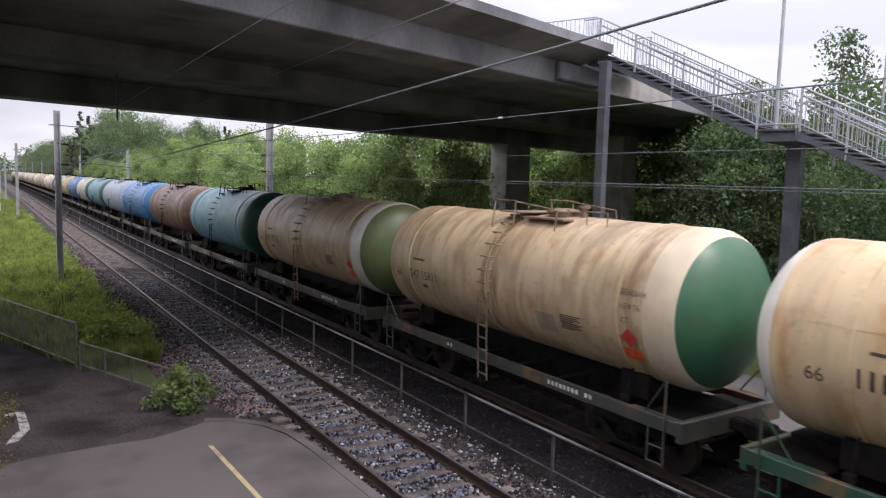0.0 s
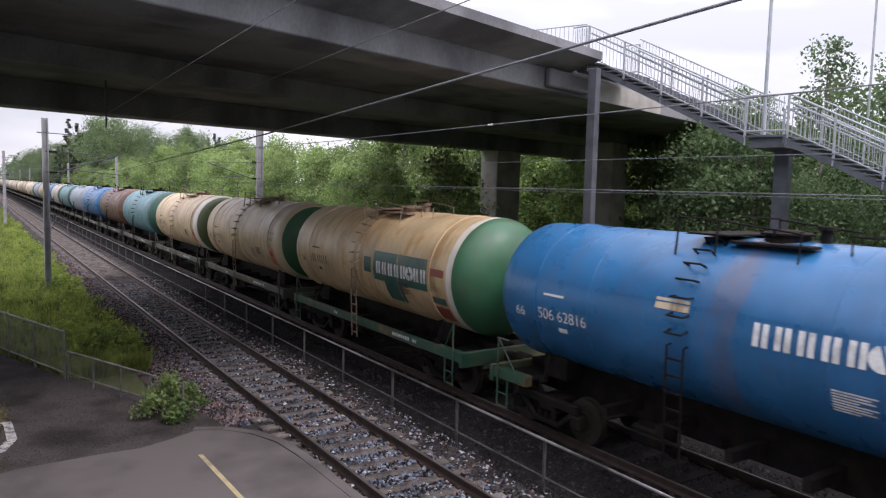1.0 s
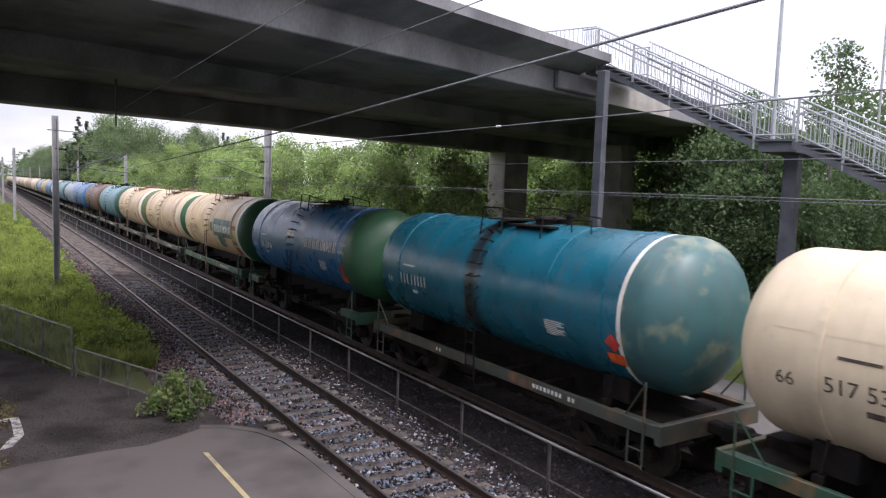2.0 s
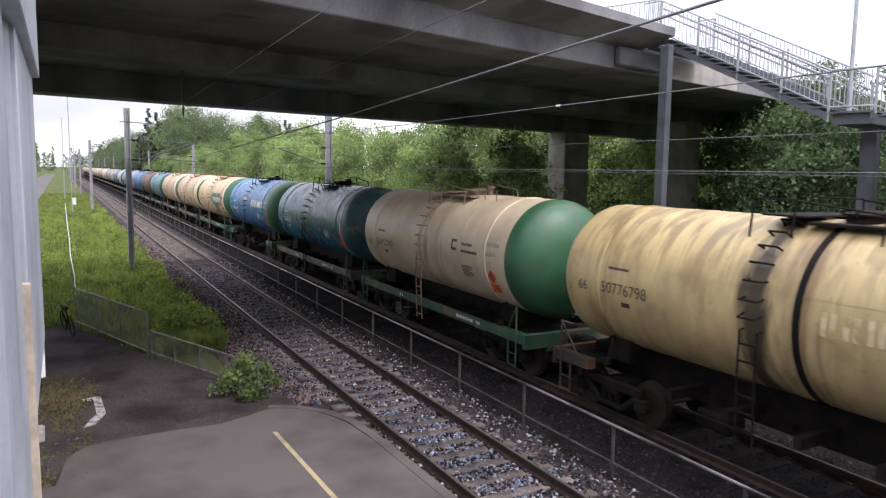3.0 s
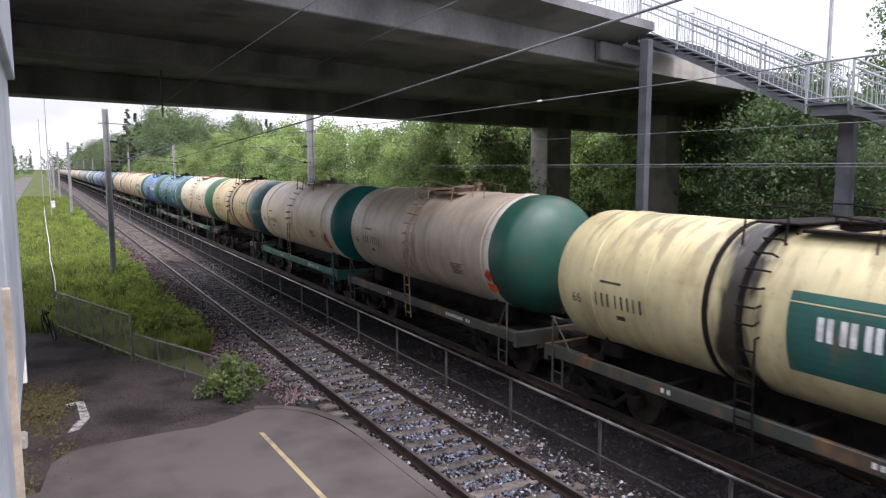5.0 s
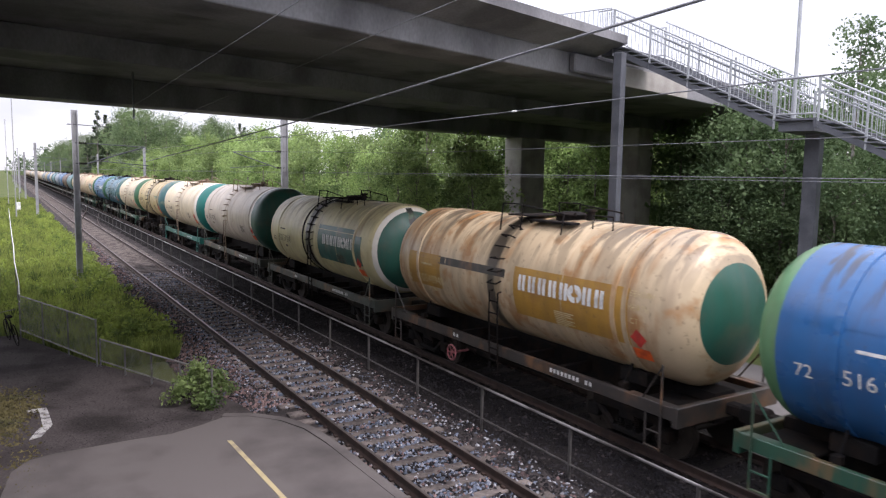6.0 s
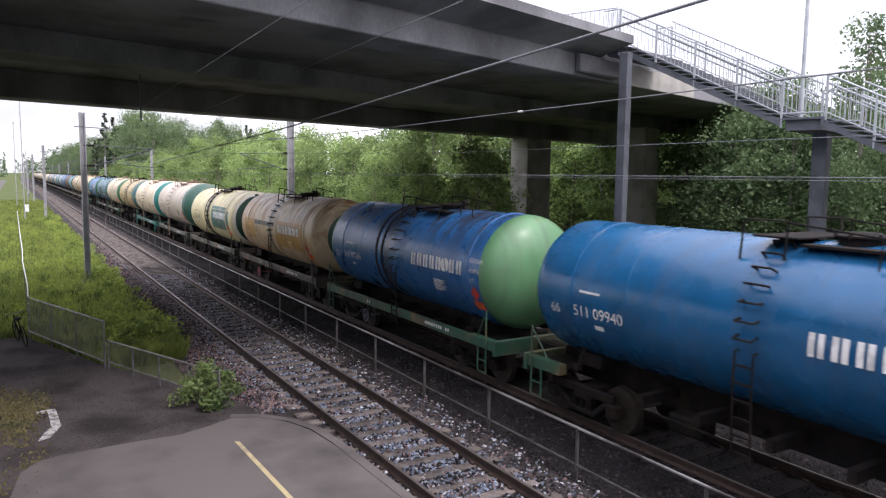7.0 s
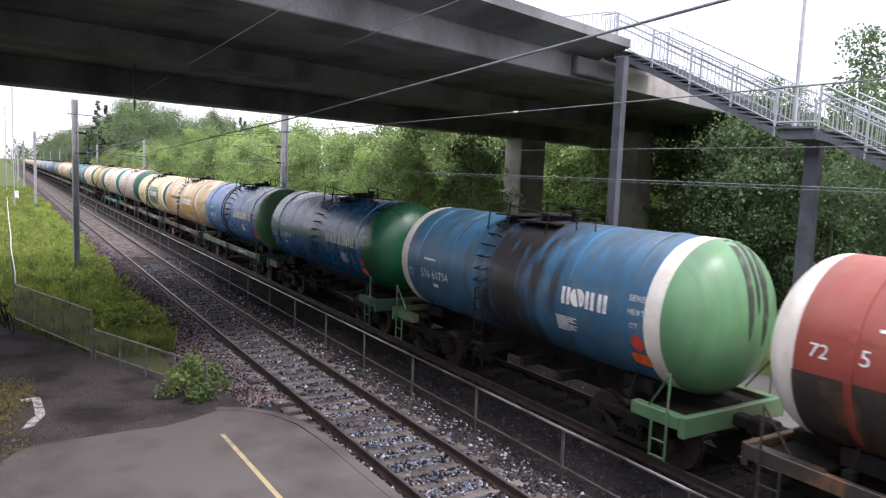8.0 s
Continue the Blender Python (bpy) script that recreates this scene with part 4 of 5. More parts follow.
for i in range(60):
    y = random.uniform(300, 430)
    f = random.uniform(0.045, 0.14)
    plant(PROTO_FAR, f * y + 2, y, random.uniform(0.8, 1.1) * (6 + 105 * f) * y / 260)
for x, y, h in ((-11.2, 130, 10.5), (-12.6, 141, 11.5), (-12.0, 122, 8.0)):
    plant(PROTO_DARK, x, y, h)
for i in range(24):
    y = random.uniform(230, 330)
    plant(PROTO_SPRUCE, y * random.uniform(0.09, 0.3), y, random.uniform(17, 26), 16)


def far_woods():
    """Distant tree belts on both sides and across the line's end."""
    rng = random.Random(21)
    cs, rs = [], []
    spots = [(17 + y * rng.uniform(0.0, 0.2), y) for y in [rng.uniform(300, 640) for _ in range(110)]]
    spots += [(-13 - y * rng.uniform(0.0, 0.07), y) for y in [rng.uniform(230, 640) for _ in range(60)]]
    spots += [(rng.uniform(-40, 40), rng.uniform(640, 720)) for _ in range(40)]
    for x, y in spots:
        h, pointed = rng.uniform(12, 19), rng.random() < 0.35
        for k in range(16):
            f = (k + 0.5) / 16
            w = (2.6 * (1 - f) + 0.3) if pointed else 3.4 * math.sin(math.pi * min(1, 0.2 + 0.78 * f)) ** 0.6
            a = rng.uniform(0, 6.283)
            cs.append((x + math.cos(a) * w * 0.7, y + math.sin(a) * w * 0.7, -0.4 + h * (0.06 + 0.92 * f) * (1.15 if pointed else 1)))
            rs.append(0.5 + 0.32 * w)
    v, f = leaf_cloud(cs, rs, 26, 0.42, 22)
    tagged(mesh_object("far_woods", v, f, [M_LEAF_DK]), "distant mixed dark green woods", "woods", kind="stuff")


far_woods()
# dark trees under and behind the stairs
for x, y, h in ((28.7, 21.3, 8.6), (27.5, 19.5, 9.2), (31.5, 24.2, 9.0), (28.5, 16.5, 8.2), (30, 13.5, 8.0), (27.8, 12.0, 6.8), (31, 19.5, 9.0), (33, 15.5, 8.8), (32, 10, 7.5), (29, 8.2, 6.8), (34, 22, 9.2), (36, 12, 8.5), (35.5, 17.5, 9), (30.5, 22, 8.5), (26.8, 15.0, 6.5), (25.8, 19.0, 6.0), (33, 6, 7.5), (30, 4.2, 6.5)):
    plant(PROTO_NEAR, x, y, h)
for x, y, h in ((28.8, 15.6, 12.4), (31, 21.0, 11.2), (27.5, 17.6, 10.2), (30.5, 11.5, 11.0), (33.5, 15.0, 12.5)):
    plant(PROTO_THIN, x, y, h, 12)
for o in PROTO_LIGHT + PROTO_DARK + PROTO_NEAR + PROTO_FAR + PROTO_SPRUCE + PROTO_THIN:
    for c in list(o.children):
        bpy.data.objects.remove(c)
    bpy.data.objects.remove(o)


def shrub(x, y, h, w, seed, mat, label):
    s = empty("shrub", pose(x, y, -0.2), label, "shrub")
    rng = random.Random(seed)
    bm = bmesh.new()
    cs, rs = [], []
    for i in range(22):
        a, d = rng.uniform(0, 6.28), rng.uniform(0.1, 1) * w
        p = (math.cos(a) * d, math.sin(a) * d, rng.uniform(0.3, 1) * h * (1 - 0.4 * d / w))
        tube(bm, (0, 0, 0), p, 0.012, 4, 0.004)
        cs.append(p), rs.append(rng.uniform(0.15, 0.28) * w / 0.6)
    part("stems", bm, M_BARK, s)
    v, f = leaf_cloud(cs, rs, 110, 0.05, seed)
    me = bpy.data.meshes.new("foliage")
    me.from_pydata(v, [], f)
    me.materials.append(mat)
    o = new("foliage", me)
    o.parent = s


shrub(3.72, 17.0, 0.95, 0.75, 5, M_LEAF, "leafy green shrub growing at the fence end")


def grass(name, n, area, h, seed, label, mat=None):
    rng = np.random.default_rng(seed)
    x, y, z = area(rng, n)
    a = rng.uniform(0, 6.28, n)
    hh = h * rng.uniform(0.4, 1.25, n)
    w = 0.02 + 0.03 * rng.random(n) + y * 0.0004
    lean = rng.normal(0, 0.25, (n, 2)) * hh[:, None]
    v = np.stack([np.stack([x - np.cos(a) * w, y - np.sin(a) * w, z], 1), np.stack([x + np.cos(a) * w, y + np.sin(a) * w, z], 1), np.stack([x + lean[:, 0], y + lean[:, 1], z + hh], 1)], 1).reshape(-1, 3)
    ob = mesh_object(name, v.tolist(), np.arange(n * 3).reshape(-1, 3).tolist(), [mat or M_GRASS])
    tagged(ob, label, "grass", kind="stuff")


def verge(rng, n):
    y = 22 + 130 * rng.random(n) ** 1.8
    x = rng.uniform(-3.2, 4.3, n)
    x = np.where((y < 27) & (x < 4.2 - (y - 17.3) * 0.43), rng.uniform(2.6, 4.2, n), x)
    return x, y, np.full(n, -0.42)


def wall_foot(rng, n):
    k = rng.integers(0, 16, n)
    cx, cy = rng.uniform(-0.75, 0.35, 16), rng.uniform(12.6, 19.5, 16)
    return cx[k] + rng.normal(0, 0.16, n), cy[k] + rng.normal(0, 0.55, n), np.full(n, -0.19)


grass("tall_grass", 46000, verge, 0.55, 3, "tall bright green grass and weeds beside the track")
grass("wall_weeds", 2500, wall_foot, 0.05, 4, "short yellowish weeds at the wall foot", M_MOSS)

def weed_patch():
    """Leafy knee-high weeds in uneven clumps among the grass."""
    rng = random.Random(9)
    cs, rs = [], []
    for i in range(950):
        y = 23.5 + 75 * rng.random() ** 1.5
        x = rng.uniform(-2.6, 4.3) if y > 28 else rng.uniform(2.2, 4.4)
        if rng.random() < 0.45:
            x = rng.uniform(2.6, 4.4)
        h = rng.uniform(0.05, 0.75) * rng.uniform(0.4, 1)
        cs.append((x, y, -0.35 + h)), rs.append(rng.uniform(0.16, 0.5))
    v, f = leaf_cloud(cs, rs, 42, 0.075, 12, 0.7)
    ob = mesh_object("weeds", v, f, [M_WEED])
    tagged(ob, "leafy bright green weeds among the tall grass", "weeds", kind="stuff")


weed_patch()


# ---- the train ----
R, ZC = 1.55, 3.0
PITCH, SPEED, HEAD0 = 12.02, 18.05, 30.53


def lathe(bm, prof, seg=48):
    """Turns (y, r) pairs round the tank's axis."""
    rings = []
    for y, r in prof:
        if r < 0.004:
            rings.append([bm.verts.new((0, y, ZC))])
        else:
            rings.append([bm.verts.new((r * math.cos(6.283185 * i / seg), y, ZC + r * math.sin(6.283185 * i / seg))) for i in range(seg)])
    for a, b in zip(rings, rings[1:]):
        for i in range(seg):
            j = (i + 1) % seg
            if len(a) == 1:
                bm.faces.new((a[0], b[j], b[i]))
            elif len(b) == 1:
                bm.faces.new((a[i], a[j], b[0]))
            else:
                bm.faces.new((a[i], a[j], b[j], b[i]))
    bmesh.ops.recalc_face_normals(bm, faces=bm.faces)
    return bm


SHELL, HEADLEN = 4.78, 0.82


def radius(y):
    e = abs(y) - SHELL
    return R if e <= 0 else R * math.sqrt(max(0, 1 - (e / HEADLEN) ** 2))


def tank_profile(y0, y1):
    ys = {y0, y1}
    for i in range(13):
        e = SHELL + HEADLEN * math.sin(math.pi / 2 * i / 12)
        ys |= {e, -e}
    ys |= {-3, -1.5, 0, 1.5, 3}
    return [(y, radius(y)) for y in sorted(v for v in ys if y0 - 1e-6 <= v <= y1 + 1e-6)]


CACHE = {}


def cached(key, make):
    """Meshes of alike parts are built once."""
    if key not in CACHE:
        bm = bmesh.new()
        make(bm)
        me = bpy.data.meshes.new(key[0])
        bm.to_mesh(me)
        bm.free()
        CACHE[key] = me
    return CACHE[key]


def fit_part(name, key, make, mat, parent, m=None, label="", smooth=False):
    me = cached((name, *key, mat.name, R, SHELL), make)
    if not me.materials:
        me.materials.append(mat)
        if smooth:
            me.polygons.foreach_set("use_smooth", [True] * len(me.polygons))
    ob = new(name, me)
    ob.parent = parent
    if m is not None:
        ob.matrix_basis = m
    if label:
        ob["label"] = label
    if name in ("caption", "wagon_number", "spring_nest", "hatch_bolts", "sill_lettering"):
        ob["kind"] = "stuff"
    return ob


def on_tank(s, h, lift=0.006):
    """A point on the tank's station side: s along the writing (towards the rear), h up round the shell from mid height."""
    a, r = h / R, R + lift
    return (-r * math.cos(a), -s, ZC + r * math.sin(a))


def patch(bm, s0, s1, h0, h1, skew=0.0, lift=0.006):
    n = max(1, int(abs(h1 - h0) / 0.12))
    for i in range(n):
        a, b = h0 + (h1 - h0) * i / n, h0 + (h1 - h0) * (i + 1) / n
        k0, k1 = skew * (a - h0), skew * (b - h0)
        bm.faces.new([bm.verts.new(on_tank(*p, lift)) for p in ((s0 + k0, a), (s1 + k0, a), (s1 + k1, b), (s0 + k1, b))])
    return bm


def disc(bm, s, h, rr, lift):
    bm.faces.new([bm.verts.new(on_tank(s + rr * math.cos(i * 0.3927), h + rr * math.sin(i * 0.3927), lift)) for i in range(16)])


def head_streak(bm, x, wd, bottom):
    """A run of spilled oil down the rear head, ragged at its lower end."""
    n, rng = 16, random.Random(int(x * 100))
    rows = []
    for i in range(n + 1):
        z = 0.985 * math.sqrt(R * R - x * x) * (1 - i / n) + bottom * i / n
        half = wd * (0.75 + 0.4 * rng.random()) * (1 if i < n - 3 else (n - i) / 4 + 0.1)
        row = []
        for xx in (x - half, x + half):
            e = max(0.0, 1 - (xx * xx + z * z) / (R * R))
            row.append(bm.verts.new((xx, -(SHELL + HEADLEN * math.sqrt(e)) - 0.012, ZC + z)))
        rows.append(row)
    for a, b in zip(rows, rows[1:]):
        bm.faces.new((a[0], a[1], b[1], b[0]))


def words(text, s, h, size, mat, parent, name="lettering"):
    key = ("text", text, round(size, 3), round(s, 2), round(h, 2), mat.name, R, ZC)
    if key not in CACHE:
        cu = bpy.data.curves.new("text", "FONT")
        cu.body, cu.size = text, size
        tmp = new("text", cu)
        bpy.context.view_layer.update()
        me = bpy.data.meshes.new_from_object(tmp.evaluated_get(bpy.context.evaluated_depsgraph_get()))
        bpy.data.objects.remove(tmp)
        for v in me.vertices:
            v.co = on_tank(s + v.co.x, h + v.co.y, 0.009)
        me.materials.clear()
        me.materials.append(mat)
        CACHE[key] = me
    ob = new(name, CACHE[key])
    ob.parent = parent


def number_bars(bm, s, h, size, n=8):
    """Plain upright bars for a painted wagon number."""
    for i in range(n):
        x = s + i * size * 0.56 + (size * 0.2 if i > 2 else 0)
        patch(bm, x, x + size * (0.2 if i % 3 else 0.14), h, h + size * 0.95)


def logo_block(bm, i, s, h, size, tilt):
    """One piece of the operator's mark: a plain slit block, or the round spot cut in two."""
    x = s + i * size * 0.82
    if i == 5:
        for k in (0, 1):
            pts = [(x + size * (0.27 + (0.06, -0.06)[k]) + size * 0.44 * math.cos(a), h + size * 0.42 + size * 0.44 * math.sin(a)) for a in (1.9 + 3.1416 * (j / 10 - k) - 3.1416 for j in range(11))]
            bm.faces.new([bm.verts.new(on_tank(*p, 0.012)) for p in pts])
    else:
        patch(bm, x, x + size * 0.23, h, h + size * 0.84, tilt, 0.012)
        patch(bm, x + size * 0.34, x + size * 0.57, h, h + size * 0.84, tilt, 0.012)


def caption_bars(bm, s, h, w, rows, size):
    for i in range(rows):
        patch(bm, s, s + w * (1, 0.85, 0.95, 0.6)[i % 4], h - i * size * 1.7, h - i * size * 1.7 + size)


LADDER_TOP = -10


def round_shell(deg, off):
    """A point off the shell on the station side, deg above mid height."""
    a = radians(deg)
    return Vector((-(R + off) * math.cos(a), 0, ZC + (R + off) * math.sin(a)))


def ladder_path():
    """From just under mid height straight down past the frame."""
    top = round_shell(LADDER_TOP, 0.1)
    return [round_shell(LADDER_TOP, 0.0), top, Vector((top.x, 0, 1.9)), Vector((-(R + 0.02), 0, 0.62))]


def stirrup(bm, deg):
    """A U-shaped step standing off the shell."""
    a, b = round_shell(deg, -0.01), round_shell(deg - 2, 0.15)
    d = Vector((0, 0.17, 0))
    chain(bm, [a - d, b - d, b + d, a + d], 0.02, 6)
    box(bm, b.x - 0.03, -0.17, b.z - 0.012, b.x + 0.03, 0.17, b.z + 0.012)


def wagon(k, body, zones, sill="sill_grey", side_sill=True, straps=(-3.9, 3.9), dark_straps=(), number=None, logo=None, panel=None, hazard=True, fuel=None, ladder="M", rich=True, label="", foot_bar=None, ladder_y=0.2, mark=1.1, mark_from=0, streaks=(), digits="", code="66", seam=0.42, number_h=-0.38, handwheel="", mark_h=-0.1):
    """One four-axle tank wagon; y runs forwards, z = 0 at the rail head."""
    w = empty("tank_wagon", pose(TRACK_2, HEAD0 - PITCH * k - 5.45, 0), label, "tank wagon", "tank wagons of the train")
    dark = M_BLACKSTEEL
    frame_mat = PAINTS[sill]
    # tank shell in its painted zones
    for name, y0, y1, colour in zones:
        fit_part(name, (y0, y1, colour), lambda bm: lathe(bm, tank_profile(y0, y1), 48 if rich else 24), PAINTS[colour], w, smooth=True)
    for y in straps:
        mt = dark if y in dark_straps else PAINTS[body]
        fit_part("strap", (y,), lambda bm: lathe(bm, [(y - 0.06, R), (y - 0.055, R + 0.022), (y + 0.055, R + 0.022), (y + 0.06, R)], 48 if rich else 24), mt, w)
    # frame
    if side_sill:
        for sx in (-1, 1):
            fit_part("side_sill", (sx, sill), lambda bm: box(bm, sx * 1.47, -5.45, 0.975, sx * 1.36, 5.45, 1.22, 0.012), frame_mat, w)
    for sy in (-1, 1):
        fit_part("end_beam", (sy, sill), lambda bm: box(bm, -1.47, sy * 5.45, 0.86, 1.47, sy * 5.32, 1.24, 0.015), frame_mat, w)
        fit_part("end_platform", (sy, sill), lambda bm: box(bm, -1.22, sy * 4.3, 1.05, 1.22, sy * 5.3, 1.1, 0.01), dark, w)
        for sx in (-1, 1):
            fit_part("end_bracket", (sx, sy, sill), lambda bm: box(bm, sx * 1.46, sy * 4.2, 0.98, sx * 1.24, sy * 5.31, 1.215, 0.012), frame_mat, w)
        fit_part("coupler", (sy,), lambda bm: (box(bm, -0.13, sy * 5.3, 0.92, 0.13, sy * 5.8, 1.14, 0.03), box(bm, -0.2, sy * 5.75, 0.86, 0.16, sy * 6.05, 1.2, 0.05)), dark, w)
        for sx in (-1, 1):
            fit_part("saddle", (sx, sy), lambda bm: box(bm, sx * 0.92, sy * 3.5, 1.2, sx * 0.35, sy * 4.2, ZC - 1.3, 0.03), dark, w)
        if rich:
            for sx in (-1, 1):
                fit_part("corner_step", (sx, sy, sill), lambda bm: (tube(bm, (sx * 1.5, sy * 5.1, 0.35), (sx * 1.5, sy * 5.1, 1.95), 0.022, 6), tube(bm, (sx * 1.5, sy * 4.75, 0.35), (sx * 1.5, sy * 4.75, 1.0), 0.022, 6), tube(bm, (sx * 1.5, sy * 5.1, 0.38), (sx * 1.5, sy * 4.75, 0.38), 0.022, 6), tube(bm, (sx * 1.5, sy * 5.1, 0.68), (sx * 1.5, sy * 4.75, 0.68), 0.018, 6), tube(bm, (sx * 1.5, sy * 5.1, 1.92), (sx * 1.42, sy * 4.6, 1.22), 0.018, 6)), frame_mat, w)
                fit_part("strap_anchor", (sx, sy), lambda bm: (tube(bm, (sx * (R + 0.02) * 0.64, sy * 3.9, ZC - (R + 0.02) * 0.77), (sx * 1.2, sy * 3.9, 1.18), 0.028, 6), box(bm, sx * 1.27, sy * 3.98, 1.16, sx * 1.12, sy * 3.82, 1.3, 0.01)), dark, w)
    fit_part("centre_sill", (), lambda bm: (box(bm, -0.28, -5.32, 0.72, 0.28, 5.32, 1.3), box(bm, -0.35, -4.4, 1.25, 0.35, 4.4, ZC - R + 0.05)), dark, w)
    if rich:
        for y in (-2, -0.7, 0.7, 2):
            fit_part("cross_beam", (), lambda bm: box(bm, -1.3, -0.07, 0.95, 1.3, 0.07, 1.15), dark, w, pose(0, y, 0))
        fit_part("brake_box", (), lambda bm: box(bm, -0.9, 0.9, 0.5, -0.45, 1.7, 0.85, 0.05), dark, w)
        fit_part("brake_cylinder", (), lambda bm: tube(bm, (0.55, -1.5, 0.65), (0.55, -0.5, 0.65), 0.18, 12), dark, w)
        fit_part("brake_rod", (), lambda bm: tube(bm, (-1.0, -2.2, 0.75), (-1.0, 2.2, 0.75), 0.025, 6), dark, w)
        if handwheel:
            hw = fit_part("brake_handwheel", (), lambda bm: chain(bm, [(-1.52, 1.9 + 0.2 * math.cos(i * 0.3927), 0.62 + 0.2 * math.sin(i * 0.3927)) for i in range(17)], 0.024, 6), M_HANDWHEEL if handwheel == "red" else M_STEEL_DK, w)
            fit_part("spokes", (), lambda bm: ([tube(bm, (-1.52, 1.9 - 0.2 * c, 0.62 - 0.2 * d), (-1.52, 1.9 + 0.2 * c, 0.62 + 0.2 * d), 0.016, 6) for c, d in ((1, 0), (0.5, 0.866), (-0.5, 0.866))], tube(bm, (-1.56, 1.9, 0.62), (-1.0, 1.9, 0.62), 0.035, 8)), M_HANDWHEEL if handwheel == "red" else M_STEEL_DK, hw)
            fit_part("wheel_bracket", (), lambda bm: box(bm, -1.45, 1.82, 0.55, -1.38, 1.98, 0.98, 0.01), dark, w)
        fit_part("drain_valve", (), lambda bm: (tube(bm, (0, 0, 1.5), (0, 0, 0.75), 0.16, 12), tube(bm, (-0.5, 0, 0.9), (0.5, 0, 0.9), 0.04, 8)), dark, w)
    # bogies
    for sy in (-1, 1):
        b = fit_part("bogie", (), lambda bm: (box(bm, -1.1, -0.22, 0.5, 1.1, 0.22, 0.78, 0.04), tube(bm, (0, 0, 0.7), (0, 0, 0.84), 0.28, 12)), dark, w, pose(0, 3.9 * sy, 0))
        for sx in (-1, 1):
            fit_part("side_frame", (sx,), lambda bm: (box(bm, sx * 0.95, -0.95, 0.62, sx * 1.1, 0.95, 0.82, 0.03), box(bm, sx * 0.95, -0.45, 0.2, sx * 1.1, 0.45, 0.32, 0.03), tube(bm, (sx * 1.03, -0.85, 0.66), (sx * 1.03, -0.4, 0.28), 0.08, 6), tube(bm, (sx * 1.03, 0.85, 0.66), (sx * 1.03, 0.4, 0.28), 0.08, 6), [box(bm, sx * 0.92, y - 0.15, 0.34, sx * 1.13, y + 0.15, 0.62, 0.03) for y in (-0.925, 0.925)]), dark, b)
            if rich:
                fit_part("spring_nest", (sx,), lambda bm: [tube(bm, (sx * 1.03, y, 0.32 + 0.045 * i), (sx * 1.03, y, 0.345 + 0.045 * i), 0.075, 10) for y in (-0.2, 0, 0.2) for i in range(7)], dark, b)
        for dy in (-0.925, 0.925):
            ws = fit_part("wheelset", (), lambda bm: (tube(bm, (-1.1, 0, 0), (1.1, 0, 0), 0.075, 10), [(tube(bm, (sx * 0.83, 0, 0), (sx * 0.70, 0, 0), 0.475, 24), tube(bm, (sx * 0.72, 0, 0), (sx * 0.685, 0, 0), 0.5, 24), tube(bm, (sx * 0.86, 0, 0), (sx * 0.82, 0, 0), 0.2, 12), [box(bm, sx * 0.845, math.cos(a) * 0.3 - 0.03, math.sin(a) * 0.3 - 0.03, sx * 0.82, math.cos(a) * 0.3 + 0.03, math.sin(a) * 0.3 + 0.03) for a in (0.4, 2.5, 4.6)]) for sx in (-1, 1)]), M_WHEEL, b, pose(0, dy, 0.476))
            if rich:
                WHEELS.append(ws)
                ws["place"] = (0.0, dy, 0.476)
    # ladders, top platform, hatch
    lm = dark if ladder == "K" else PAINTS[body] if ladder == "B" else M_BLADDER
    for sx in (1, -1) if rich else (1,):
        turn = pose(0, ladder_y, 0) if sx == 1 else pose(0, ladder_y, 0, 0, 0, 180)
        pts = ladder_path()
        la = fit_part("ladder", (), lambda bm: [chain(bm, [p + Vector((0, dy, 0)) for p in pts], 0.02, 6) for dy in (-0.17, 0.17)], lm, w, turn)
        if rich:
            for deg in (66, 54, 43, 32, 21, 10, 0):
                fit_part("step", (deg,), lambda bm: stirrup(bm, deg), lm, w, turn)
            z = pts[1].z - 0.22
            while z > 0.66:
                f = max(0.0, (1.9 - z) / 1.28)
                x = pts[2].x + (pts[3].x - pts[2].x) * f
                fit_part("rung", (), lambda bm: box(bm, -0.018, -0.17, -0.014, 0.018, 0.17, 0.014), lm, la, pose(x, 0, z))
                z -= 0.29
    zt, top, first = ZC + R, pose(0, ladder_y - 0.55, 0), -min(straps)
    fit_part("top_platform", (), lambda bm: box(bm, -0.85, 0.22, zt + 0.03, 0.85, 1.02, zt + 0.065, 0.008), lm, w, top)
    for sx in (-1, 1):
        fit_part("walkway", (sx,), lambda bm: box(bm, sx * 0.8, -1.2, zt - 0.08, sx * 0.5, 0.2, zt - 0.03, 0.008), lm, w, top)
    for sx in (-1, 1):
        fit_part("platform_rail", (sx,), lambda bm: (chain(bm, [(sx * 0.98, 1.15, zt - 0.35), (sx * 0.9, 1.15, zt + 0.32), (sx * 0.9, 0.35, zt + 0.32), (sx * 0.98, 0.35, zt - 0.3)], 0.022, 6), chain(bm, [(sx * 0.9, 0.35, zt + 0.3), (sx * 0.9, -1.1, zt + 0.16), (sx * 0.98, -1.1, zt - 0.3)], 0.018, 6)), lm, w, top)
    h = fit_part("hatch", (), lambda bm: (tube(bm, (0, -0.35, zt - 0.1), (0, -0.35, zt + 0.09), 0.36, 20), tube(bm, (0, -0.35, zt + 0.09), (0, -0.35, zt + 0.12), 0.42, 20)), lm, w, top)
    if rich:
        fit_part("hatch_lid", (), lambda bm: tube(bm, (0, -0.35, zt + 0.12), (0, -0.35, zt + 0.17), 0.36, 20, 0.2), lm, h)
